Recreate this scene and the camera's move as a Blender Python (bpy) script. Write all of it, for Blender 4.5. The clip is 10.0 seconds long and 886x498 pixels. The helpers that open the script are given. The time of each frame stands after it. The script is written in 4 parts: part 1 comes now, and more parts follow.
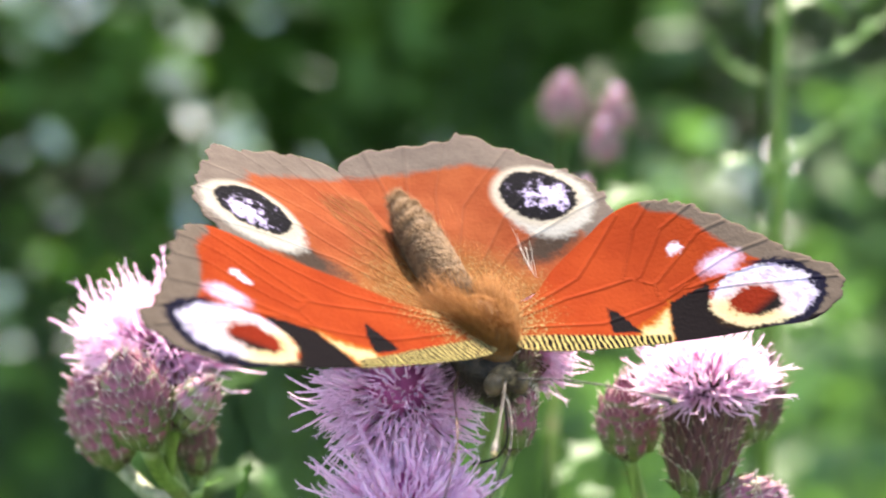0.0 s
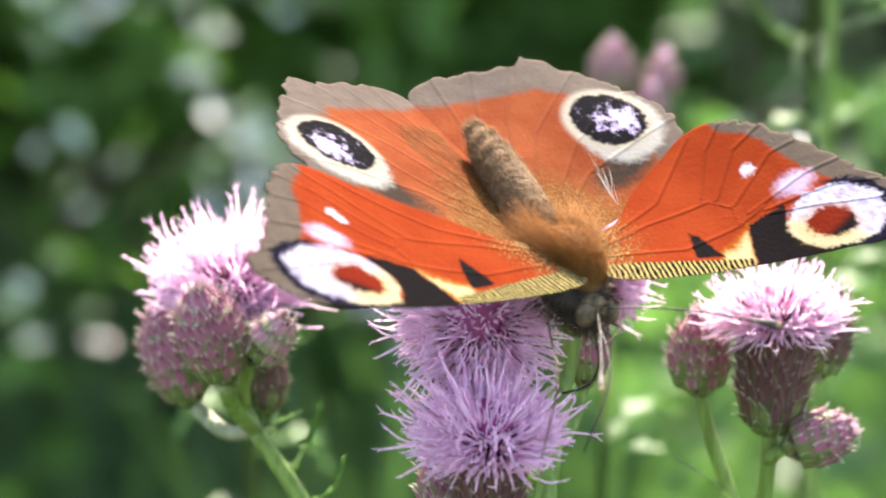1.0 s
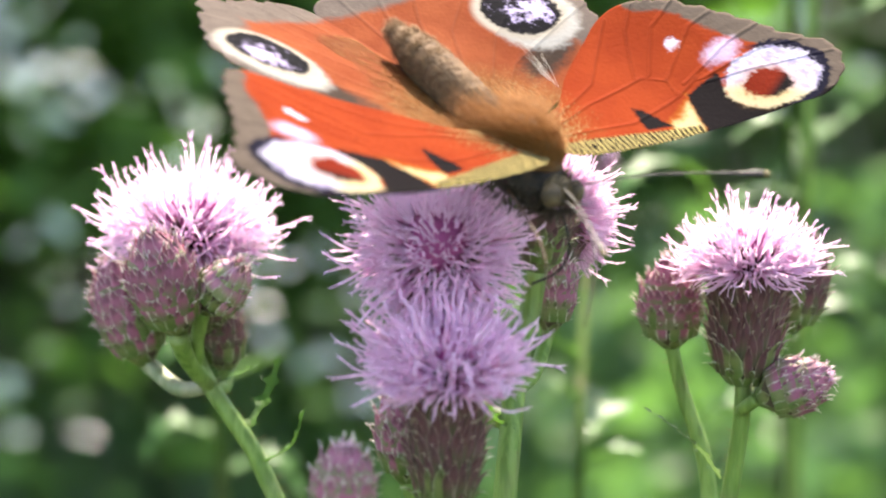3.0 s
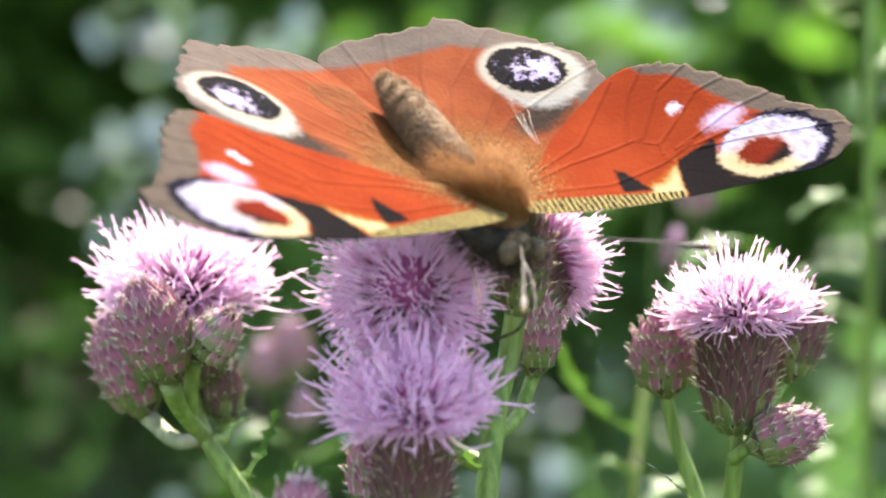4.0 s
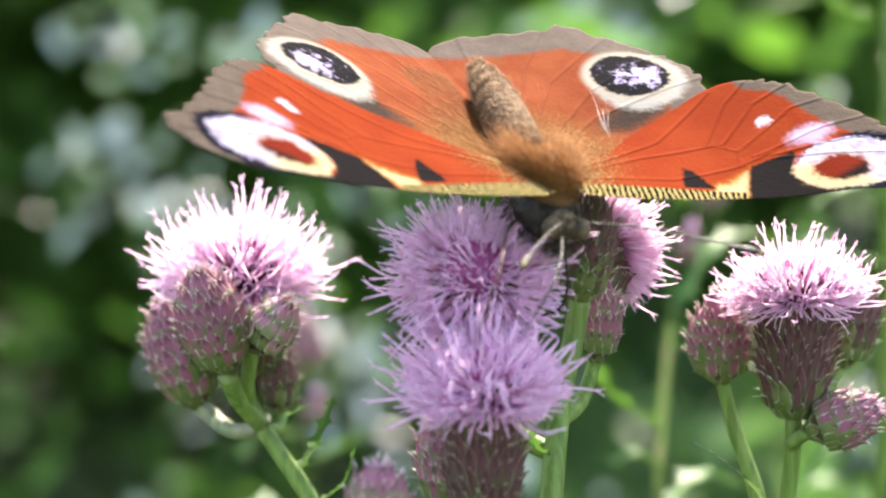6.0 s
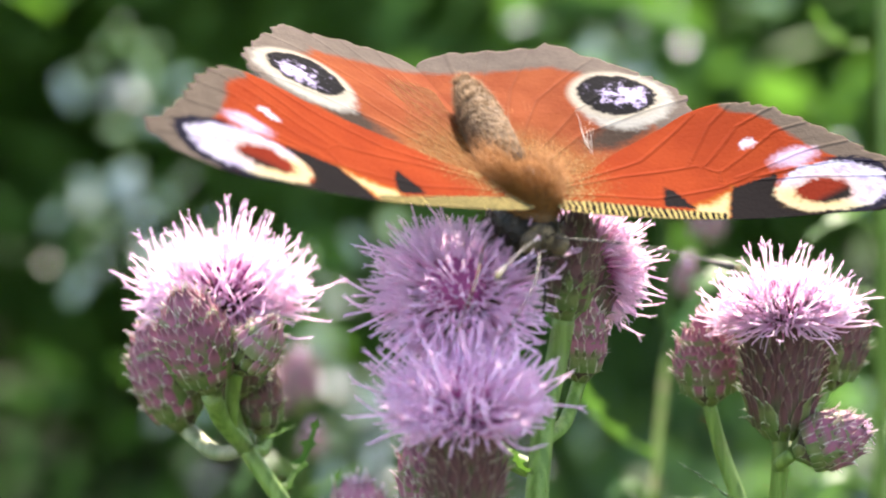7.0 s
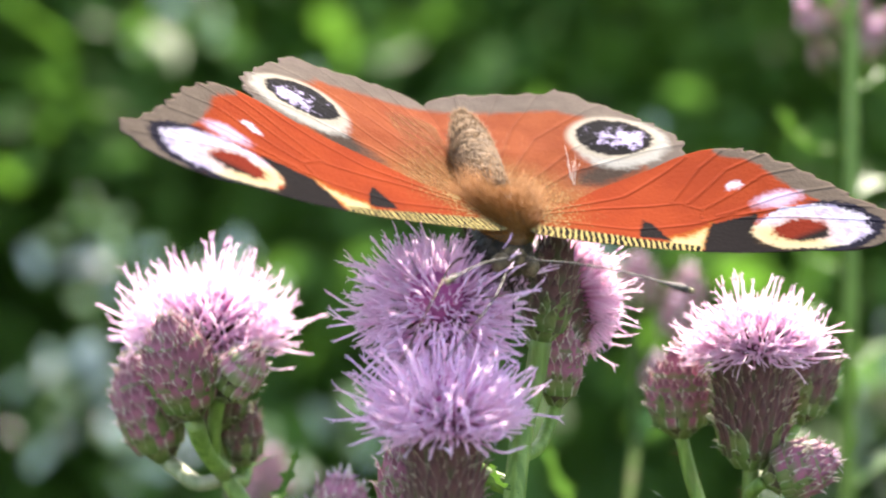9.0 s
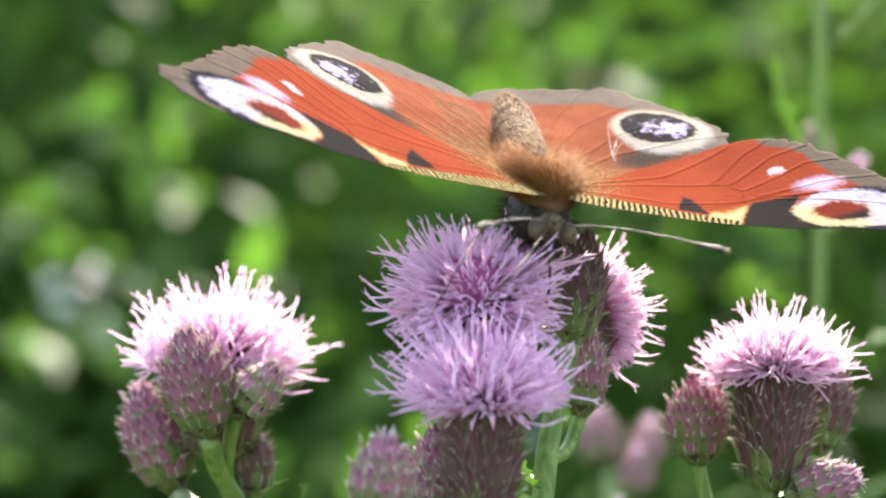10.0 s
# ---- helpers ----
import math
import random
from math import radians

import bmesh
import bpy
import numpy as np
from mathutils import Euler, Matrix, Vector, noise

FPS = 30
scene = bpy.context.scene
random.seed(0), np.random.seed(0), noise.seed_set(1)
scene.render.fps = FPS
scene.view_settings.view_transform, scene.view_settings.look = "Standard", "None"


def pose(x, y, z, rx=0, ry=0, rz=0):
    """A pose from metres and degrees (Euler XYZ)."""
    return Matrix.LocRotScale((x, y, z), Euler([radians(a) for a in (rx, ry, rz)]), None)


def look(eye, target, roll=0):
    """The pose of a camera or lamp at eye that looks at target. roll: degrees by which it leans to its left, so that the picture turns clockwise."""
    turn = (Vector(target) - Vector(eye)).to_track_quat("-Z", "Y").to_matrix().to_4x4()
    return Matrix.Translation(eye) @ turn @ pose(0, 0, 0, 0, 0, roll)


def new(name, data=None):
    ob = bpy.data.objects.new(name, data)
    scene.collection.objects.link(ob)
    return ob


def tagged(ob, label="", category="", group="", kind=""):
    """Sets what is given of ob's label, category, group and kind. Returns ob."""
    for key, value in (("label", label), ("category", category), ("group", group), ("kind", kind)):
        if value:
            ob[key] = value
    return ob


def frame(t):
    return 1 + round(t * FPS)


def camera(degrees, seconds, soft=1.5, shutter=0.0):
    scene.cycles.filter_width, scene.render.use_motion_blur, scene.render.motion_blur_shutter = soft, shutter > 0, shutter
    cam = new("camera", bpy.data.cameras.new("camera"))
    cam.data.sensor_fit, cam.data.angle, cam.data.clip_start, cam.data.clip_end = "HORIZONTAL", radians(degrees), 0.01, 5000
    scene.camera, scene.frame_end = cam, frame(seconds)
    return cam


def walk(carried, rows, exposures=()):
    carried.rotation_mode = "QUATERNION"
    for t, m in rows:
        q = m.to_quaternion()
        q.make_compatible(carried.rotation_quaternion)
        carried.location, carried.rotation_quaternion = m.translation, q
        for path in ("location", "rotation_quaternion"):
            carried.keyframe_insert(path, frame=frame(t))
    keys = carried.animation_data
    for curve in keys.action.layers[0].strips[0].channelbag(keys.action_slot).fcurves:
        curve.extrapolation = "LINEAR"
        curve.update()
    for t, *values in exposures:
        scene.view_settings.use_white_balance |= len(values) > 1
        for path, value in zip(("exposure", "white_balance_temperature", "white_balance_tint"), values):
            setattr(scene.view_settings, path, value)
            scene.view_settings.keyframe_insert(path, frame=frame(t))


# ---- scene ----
cam = camera(15.05, 10.0, soft=2.2)
cam.data.dof.use_dof = True
cam.data.dof.focus_distance = 0.222
cam.data.dof.aperture_fstop = 46.0
cam.data.dof.aperture_blades = 0

PATH = [
    (0, (-0.01625, -0.21822, 0.97970), (-0.00202, 0.00165, 0.91370), 0.55),
    (0.1, (-0.01657, -0.21912, 0.97939), (-0.00221, 0.00081, 0.91363), 0.52),
    (0.2, (-0.01689, -0.22002, 0.97907), (-0.00211, -0.00003, 0.91362), 0.48),
    (0.3, (-0.01722, -0.22093, 0.97876), (-0.00229, -0.00082, 0.91370), 0.45),
    (0.5, (-0.01786, -0.22273, 0.97813), (-0.00422, -0.00285, 0.91204), 0.38),
    (0.7, (-0.01904, -0.22208, 0.97707), (-0.00672, -0.00248, 0.90981), 0.42),
    (0.8, (-0.01963, -0.22175, 0.97654), (-0.00806, -0.00205, 0.90947), 0.45),
    (1, (-0.02081, -0.22110, 0.97548), (-0.00733, -0.00110, 0.90975), 0.49),
    (1.2, (-0.02070, -0.22209, 0.97441), (-0.00697, -0.00190, 0.90940), 0.47),
    (1.3, (-0.02065, -0.22258, 0.97387), (-0.00685, -0.00210, 0.90987), 0.47),
    (1.5, (-0.02054, -0.22357, 0.97280), (-0.00628, -0.00317, 0.90860), 0.45),
    (1.7, (-0.01988, -0.22326, 0.96944), (-0.00578, -0.00154, 0.90995), 0.42),
    (1.8, (-0.01954, -0.22311, 0.96775), (-0.00560, -0.00087, 0.91018), 0.40),
    (2, (-0.01888, -0.22280, 0.96439), (-0.00510, -0.00044, 0.90724), 0.37),
    (2.2, (-0.01684, -0.22088, 0.96144), (-0.00434, 0.00192, 0.90574), 0.39),
    (2.3, (-0.01583, -0.21992, 0.95997), (-0.00413, 0.00384, 0.90805), 0.41),
    (2.5, (-0.01379, -0.21800, 0.95702), (-0.00396, 0.00632, 0.90718), 0.43),
    (2.6, (-0.01763, -0.21701, 0.96022), (-0.00409, 0.00582, 0.90488), 0.61),
    (2.7, (-0.02146, -0.21602, 0.96343), (-0.00443, 0.00531, 0.90324), 0.80),
    (3.8, (-0.00385, -0.21814, 0.95352), (-0.00376, 0.00676, 0.90536), -0.83),
    (4, (-0.00454, -0.21783, 0.95568), (-0.00335, 0.00689, 0.90668), -0.46),
    (4.2, (-0.00381, -0.21915, 0.95600), (-0.00252, 0.00572, 0.90772), -0.51),
    (4.3, (-0.00344, -0.21981, 0.95615), (-0.00220, 0.00515, 0.90830), -0.54),
    (4.5, (-0.00271, -0.22113, 0.95647), (-0.00162, 0.00364, 0.90774), -0.59),
    (4.7, (-0.00237, -0.22227, 0.95733), (0.00059, 0.00262, 0.90917), -0.49),
    (4.8, (-0.00219, -0.22283, 0.95775), (0.00207, 0.00197, 0.90933), -0.45),
    (5, (-0.00185, -0.22397, 0.95861), (0.00389, 0.00050, 0.90883), -0.35),
    (5.2, (-0.00359, -0.22297, 0.95826), (0.00302, 0.00136, 0.90795), -0.38),
    (5.3, (-0.00446, -0.22247, 0.95808), (0.00275, 0.00184, 0.90776), -0.40),
    (5.5, (-0.00620, -0.22147, 0.95773), (0.00138, 0.00277, 0.90713), -0.43),
    (5.7, (-0.00855, -0.22030, 0.95654), (-0.00077, 0.00398, 0.90619), -0.51),
    (5.8, (-0.00973, -0.21972, 0.95595), (-0.00365, 0.00467, 0.90580), -0.56),
    (6, (-0.01208, -0.21855, 0.95476), (-0.00737, 0.00618, 0.90602), -0.64),
    (6.2, (-0.01167, -0.21841, 0.95421), (-0.00727, 0.00658, 0.90667), -0.64),
    (7.3, (-0.00942, -0.21761, 0.95117), (-0.00560, 0.00816, 0.90745), -0.65),
    (7.5, (-0.00901, -0.21747, 0.95062), (-0.00502, 0.00853, 0.90814), -0.65),
    (7.7, (-0.00927, -0.21836, 0.95049), (-0.00489, 0.00779, 0.90879), -0.65),
    (7.8, (-0.00939, -0.21880, 0.95043), (-0.00502, 0.00732, 0.90858), -0.64),
    (8, (-0.00965, -0.21969, 0.95030), (-0.00492, 0.00647, 0.90872), -0.64),
    (8.2, (-0.00953, -0.22119, 0.94954), (-0.00506, 0.00538, 0.91020), -0.49),
    (8.3, (-0.00947, -0.22194, 0.94916), (-0.00467, 0.00470, 0.91031), -0.42),
    (8.5, (-0.00935, -0.22344, 0.94840), (-0.00427, 0.00327, 0.90998), -0.27),
    (8.7, (-0.01027, -0.22420, 0.94570), (-0.00408, 0.00286, 0.90954), -0.09),
    (8.8, (-0.01074, -0.22458, 0.94435), (-0.00428, 0.00271, 0.90977), 0.01),
    (9, (-0.01166, -0.22534, 0.94165), (-0.00504, 0.00238, 0.91001), 0.19),
    (9.2, (-0.01382, -0.22585, 0.93682), (-0.00521, 0.00261, 0.91169), 0.28),
    (9.3, (-0.01490, -0.22610, 0.93440), (-0.00576, 0.00266, 0.91236), 0.33),
    (9.5, (-0.01706, -0.22661, 0.92957), (-0.00610, 0.00232, 0.91032), 0.42),
    (9.7, (-0.01912, -0.22661, 0.92499), (-0.00661, 0.00253, 0.90959), 0.76),
    (9.8, (-0.02016, -0.22662, 0.92270), (-0.00721, 0.00269, 0.91049), 0.94),
    (10, (-0.02222, -0.22662, 0.91812), (-0.00673, 0.00274, 0.91076), 1.28),
]
walk(cam, [(t, look(eye, target, roll)) for t, eye, target, roll in PATH], [(0, 2.64, 7500, 13), (2.5, 2.6, 7500, 13), (10, 2.57, 7500, 13)])

# the butterfly's place and turn on its perch: seconds, metres, degrees
FLIGHT = [
    (0, -0.00122, -0.01334, 0.91419, 17.27, 6.72, 28.33),
    (0.5, -0.00126, -0.01389, 0.91427, 17.19, 6.74, 27.96),
    (1, -0.00091, -0.01470, 0.91447, 19.14, 4.76, 31.44),
    (1.5, -0.00080, -0.01419, 0.91512, 18.07, 2.12, 33.77),
    (2, -0.00071, -0.01481, 0.91555, 17.69, 1.28, 37.76),
    (2.5, -0.00061, -0.01425, 0.91541, 17.79, 1.12, 39.90),
    (2.7, -0.00179, -0.01398, 0.91691, 15.11, 1.30, 40.92),
    (3.8, -0.00130, -0.01490, 0.91569, 18.50, 1.65, 35.87),
    (4, -0.00150, -0.01454, 0.91572, 17.59, 2.12, 34.87),
    (4.5, -0.00134, -0.01162, 0.91506, 16.57, 2.83, 34.29),
    (5, -0.00239, -0.00924, 0.91469, 14.97, 6.17, 21.29),
    (5.5, -0.00209, -0.00901, 0.91456, 15.59, 7.17, 21.70),
    (6, -0.00179, -0.01088, 0.91533, 15.15, 7.16, 22.13),
    (7.5, -0.00187, -0.00886, 0.91488, 16.13, 8.87, 20.11),
    (8, -0.00211, -0.00902, 0.91462, 15.76, 7.65, 16.85),
    (8.5, -0.00212, -0.00851, 0.91453, 16.15, 8.02, 14.06),
    (9, -0.00181, -0.00911, 0.91468, 15.81, 8.97, 15.73),
    (9.5, -0.00126, -0.00945, 0.91525, 17.83, 8.59, 17.43),
    (10, -0.00150, -0.00940, 0.91614, 17.39, 8.54, 11.98),
]

# ---- light ----
SUN_UP, SUN_ROUND = 45.0, 6.0      # degrees above the horizon; round from straight behind the flowers
world = bpy.data.worlds.new("sky")
scene.world = world
world.use_nodes = True
wn = world.node_tree.nodes
sky = wn.new("ShaderNodeTexSky")
sky.sky_type = "NISHITA"
sky.sun_disc = False
sky.sun_elevation = radians(SUN_UP)
sky.sun_rotation = radians(SUN_ROUND)
world.node_tree.links.new(sky.outputs[0], wn["Background"].inputs[0])
wn["Background"].inputs[1].default_value = 0.15
sun = new("sun", bpy.data.lights.new("sun", "SUN"))
sun.data.energy = 4.4
sun.data.angle = radians(0.5)
sun.data.color = (1.0, 0.98, 0.94)
toward = Vector((math.sin(radians(SUN_ROUND)) * math.cos(radians(SUN_UP)), math.cos(radians(SUN_ROUND)) * math.cos(radians(SUN_UP)), math.sin(radians(SUN_UP))))
sun.matrix_world = look(toward * 5, (0, 0, 0))

# ---- materials ----
MM = 0.00115              # the plan's unit, in metres
UP = 0.9                      # the flower heads stand about 0.9 m over the ground


class Nodes:
    """A material's node tree, with short ways to write arithmetic."""

    def __init__(self, name, rough=0.6, spec=0.3):
        self.mat = bpy.data.materials.new(name)
        self.mat.use_nodes = True
        self.tree = self.mat.node_tree
        self.bsdf = self.tree.nodes["Principled BSDF"]
        self.bsdf.inputs["Roughness"].default_value = rough
        self.bsdf.inputs["Specular IOR Level"].default_value = spec

    def node(self, kind, **inputs):
        n = self.tree.nodes.new(kind)
        for key, value in inputs.items():
            self.feed(n.inputs[key.replace("_", " ")], value)
        return n

    def feed(self, socket, value):
        if isinstance(value, bpy.types.NodeSocket):
            self.tree.links.new(value, socket)
        else:
            socket.default_value = value

    def math(self, op, a, b=0.0, c=0.0):
        n = self.tree.nodes.new("ShaderNodeMath")
        n.operation = op
        for s, v in zip(n.inputs, (a, b, c)):
            self.feed(s, v)
        return n.outputs[0]

    def ramp(self, x, lo, hi):
        """0 below lo, 1 above hi (or the other way round), smooth between."""
        n = self.tree.nodes.new("ShaderNodeMapRange")
        n.interpolation_type = "SMOOTHSTEP"
        flip = lo > hi
        for s, v in zip((0, 1, 2, 3, 4), (x, min(lo, hi), max(lo, hi), 1.0 if flip else 0.0, 0.0 if flip else 1.0)):
            self.feed(n.inputs[s], v)
        return n.outputs[0]

    def mix(self, f, a, b):
        n = self.tree.nodes.new("ShaderNodeMix")
        n.data_type = "RGBA"
        for s, v in ((n.inputs[0], f), (n.inputs[6], a), (n.inputs[7], b)):
            self.feed(s, v if isinstance(v, (float, bpy.types.NodeSocket)) else (*v, 1.0))
        return n.outputs[2]

    def noise(self, scale, detail=3.0, space="Object", rough=0.55):
        co = self.tree.nodes.new("ShaderNodeTexCoord").outputs[space]
        n = self.node("ShaderNodeTexNoise", Vector=co, Scale=scale, Detail=detail, Roughness=rough)
        return n.outputs[0]

    def attr(self, name):
        n = self.tree.nodes.new("ShaderNodeAttribute")
        n.attribute_name = name
        return n.outputs["Fac"]

    def rand(self):
        return self.tree.nodes.new("ShaderNodeObjectInfo").outputs["Random"]

    def island(self):
        return self.tree.nodes.new("ShaderNodeNewGeometry").outputs["Random Per Island"]

    def bump(self, height, strength, distance):
        n = self.node("ShaderNodeBump", Strength=strength, Distance=distance, Height=height)
        self.tree.links.new(n.outputs[0], self.bsdf.inputs["Normal"])

    def colour(self, c):
        self.feed(self.bsdf.inputs["Base Color"], c if isinstance(c, bpy.types.NodeSocket) else (*c, 1.0))
        return self

    def glow_through(self, c, share):
        """Light that comes through a thin petal or leaf."""
        tr = self.node("ShaderNodeBsdfTranslucent", Color=c if isinstance(c, bpy.types.NodeSocket) else (*c, 1.0))
        m = self.node("ShaderNodeMixShader")
        m.inputs[0].default_value = share
        out = self.tree.nodes["Material Output"]
        self.tree.links.new(self.bsdf.outputs[0], m.inputs[1])
        self.tree.links.new(tr.outputs[0], m.inputs[2])
        self.tree.links.new(m.outputs[0], out.inputs["Surface"])
        return self


def leaf_material(name, dark, light, rough=0.45, share=0.35, scale=60.0, through_colour=(0.17, 0.40, 0.07), spec=0.4):
    m = Nodes(name, rough, spec)
    c = m.mix(m.island(), dark, light)
    c = m.mix(m.math("MULTIPLY", m.noise(scale, 4), 0.5), c, tuple(v * 0.6 for v in dark))
    m.colour(c)
    m.bump(m.noise(scale * 3, 3), 0.25, 0.002)
    return m.glow_through(m.mix(0.7, c, through_colour), share).mat


def forewing_material():
    m = Nodes("forewing_scales", 0.9, 0.015)
    fine = m.math("SUBTRACT", m.noise(2600.0, 3), 0.5)
    grain = m.math("SUBTRACT", m.noise(900.0, 4), 0.5)
    wob = m.math("MULTIPLY_ADD", grain, 0.9, m.math("MULTIPLY", fine, 0.7))

    def inside(name, soft=0.12, shift=0.0, amount=1.0):
        d = m.math("ADD", m.attr(name), m.math("MULTIPLY_ADD", wob, amount, shift))
        return m.ramp(d, soft, -soft)

    red = m.mix(m.ramp(m.noise(260.0, 3), 0.3, 0.7), (0.130, 0.0145, 0.0026), (0.157, 0.0205, 0.0040))
    red = m.mix(m.ramp(m.attr("root"), 7.5, 1.5), red, (0.0986, 0.02436, 0.00406))
    c = m.mix(m.math("MULTIPLY", inside("vein", 0.07, -0.05, 0.14), 0.26), red, (0.0348, 0.00696, 0.00348))
    brown = m.mix(m.noise(700.0, 4), (0.042, 0.031, 0.023), (0.088, 0.067, 0.052))
    c = m.mix(inside("brown", 0.22, 0.0, 0.6), c, brown)
    veins2 = m.math("MULTIPLY", inside("vein", 0.05, -0.07, 0.1), inside("brown", 0.3, 0.0, 0.3))
    c = m.mix(m.math("MULTIPLY", veins2, 0.5), c, (0.0116, 0.0087, 0.00696))
    c = m.mix(inside("cream", 0.6, 0.1), c, (0.2436, 0.087, 0.00696))
    c = m.mix(inside("cream", 0.35, 0.25), c, (0.29, 0.228, 0.115))
    c = m.mix(inside("black", 0.12, 0.0, 0.6), c, (0.0029, 0.00174, 0.00232))
    c = m.mix(inside("spot", 0.15), c, (0.29, 0.2552, 0.29))
    c = m.mix(m.math("MULTIPLY", inside("patch", 0.45), 0.9), c, (0.28, 0.215, 0.29))
    # the eye: dark rim, pale violet field, cream inner ring, red pupil
    c = m.mix(m.math("MULTIPLY", inside("eye", 0.15, -0.25), m.ramp(m.attr("outer"), -1.2, 0.6)), c, (0.00232, 0.00232, 0.00812))
    pale = m.mix(m.ramp(m.noise(1500.0, 3), 0.35, 0.65), (0.19, 0.16, 0.24), (0.30, 0.285, 0.32))
    ring = m.mix(m.ramp(m.attr("tipward"), 0.3, -1.0), pale, (0.29, 0.25, 0.155))
    c = m.mix(inside("eye", 0.18, 0.35), c, ring)
    pupil = m.mix(m.ramp(m.attr("pupil_low"), -0.1, 0.8), (0.088, 0.0065, 0.0015), (0.0029, 0.00174, 0.00232))
    c = m.mix(m.math("MULTIPLY", inside("pupil", 0.9, -0.35), 0.5), c, (0.319, 0.1508, 0.029))
    c = m.mix(inside("pupil", 0.22), c, pupil)
    # barred front edge and golden scales at the root
    bars = m.math("ADD", m.math("SINE", m.math("ADD", m.math("MULTIPLY", m.attr("along"), 15.5), m.math("MULTIPLY", grain, 9.0))), m.math("MULTIPLY", fine, 2.0))
    bar = m.mix(m.ramp(bars, -0.15, 0.55), (0.00348, 0.00232, 0.00174), (0.23, 0.18, 0.065))
    c = m.mix(inside("costa", 0.12, 0.0, 0.3), c, bar)
    gold = m.math("MULTIPLY", m.ramp(m.math("ADD", m.noise(4200.0, 2), m.math("MULTIPLY", m.ramp(m.attr("root"), 9.0, 1.0), 0.30)), 0.68, 0.78), m.ramp(m.attr("root"), 9.5, 4.0))
    c = m.mix(gold, c, (0.16, 0.10, 0.04))
    m.colour(c)
    m.bump(m.math("ADD", m.math("MULTIPLY", inside("vein", 0.12, -0.12, 0.0), 1.2), m.noise(2600.0, 2)), 0.5, 0.00012)
    return m.glow_through(c, 0.12).mat


def hindwing_material():
    m = Nodes("hindwing_scales", 0.9, 0.02)
    fine = m.math("SUBTRACT", m.noise(2600.0, 3), 0.5)
    grain = m.math("SUBTRACT", m.noise(900.0, 4), 0.5)
    wob = m.math("MULTIPLY_ADD", grain, 0.9, m.math("MULTIPLY", fine, 0.7))

    def inside(name, soft=0.12, shift=0.0, amount=1.0):
        d = m.math("ADD", m.attr(name), m.math("MULTIPLY_ADD", wob, amount, shift))
        return m.ramp(d, soft, -soft)

    red = m.mix(m.ramp(m.noise(300.0, 3), 0.3, 0.7), (0.120, 0.0235, 0.0075), (0.157, 0.0375, 0.0125))
    brown = m.mix(m.noise(700.0, 4), (0.048, 0.036, 0.029), (0.104, 0.081, 0.066))
    c = m.mix(inside("margin", 0.5, -2.8, 0.9), red, brown)
    c = m.mix(m.math("MULTIPLY", inside("vein", 0.06, -0.06, 0.1), 0.16), c, (0.0522, 0.029, 0.0203))
    inner = m.mix(m.noise(1200.0, 4), (0.0696, 0.0261, 0.00638), (0.1392, 0.058, 0.0145))
    c = m.mix(m.math("MULTIPLY", m.ramp(m.attr("root"), 9.5, 5.0), 0.85), c, inner)
    c = m.mix(inside("dusk", 0.6), c, (0.0261, 0.01624, 0.0116))
    c = m.mix(inside("halo", 0.45), c, (0.22, 0.205, 0.18))
    c = m.mix(m.ramp(m.attr("eye"), 0.9, 0.2), c, (0.22, 0.19, 0.15))
    c = m.mix(inside("eye", 0.16, 0.0, 0.8), c, (0.00232, 0.00203, 0.00348))
    speck = m.math("ADD", m.noise(1250.0, 4, rough=0.65), m.math("MULTIPLY", m.attr("blue"), -0.13))
    c = m.mix(m.math("MULTIPLY", m.ramp(speck, 0.33, 0.52), inside("eye", 0.2, 0.35, 0.6)), c, (0.29, 0.2436, 0.3596))
    gold = m.math("MULTIPLY", m.ramp(m.noise(4200.0, 2), 0.54, 0.64), m.ramp(m.attr("root"), 10.0, 5.0))
    c = m.mix(gold, c, (0.16, 0.10, 0.04))
    m.colour(c)
    m.bump(m.math("ADD", m.math("MULTIPLY", inside("vein", 0.15, -0.12, 0.0), 1.0), m.noise(2600.0, 2)), 0.5, 0.00012)
    return m.glow_through(c, 0.12).mat


def fuzzy(name, a, b, scale=1400.0, rough=0.85):
    m = Nodes(name, rough, 0.15)
    m.colour(m.mix(m.ramp(m.noise(scale, 4), 0.3, 0.7), a, b))
    m.bump(m.noise(scale * 1.6, 3), 0.8, 0.0003)
    return m.mat


def strand_material(name, a, b, share=0.1):
    m = Nodes(name, 0.7, 0.1)
    c = m.mix(m.island(), a, b)
    m.colour(c)
    return m.glow_through(c, share).mat


def floret_material(name, deep, tip):
    m = Nodes(name, 0.6, 0.2)
    along = m.ramp(m.attr("along"), 0.18, 0.8)
    c = m.mix(along, deep, tip)
    c = m.mix(m.math("MULTIPLY", m.rand(), 0.18), c, (0.90, 0.74, 0.90))
    c = m.mix(m.math("MULTIPLY", m.noise(1800.0, 2), 0.3), c, deep)
    m.colour(c)
    return m.glow_through(m.mix(m.math("MULTIPLY", along, 0.94), c, (0.98, 0.92, 0.965)), 0.66).mat


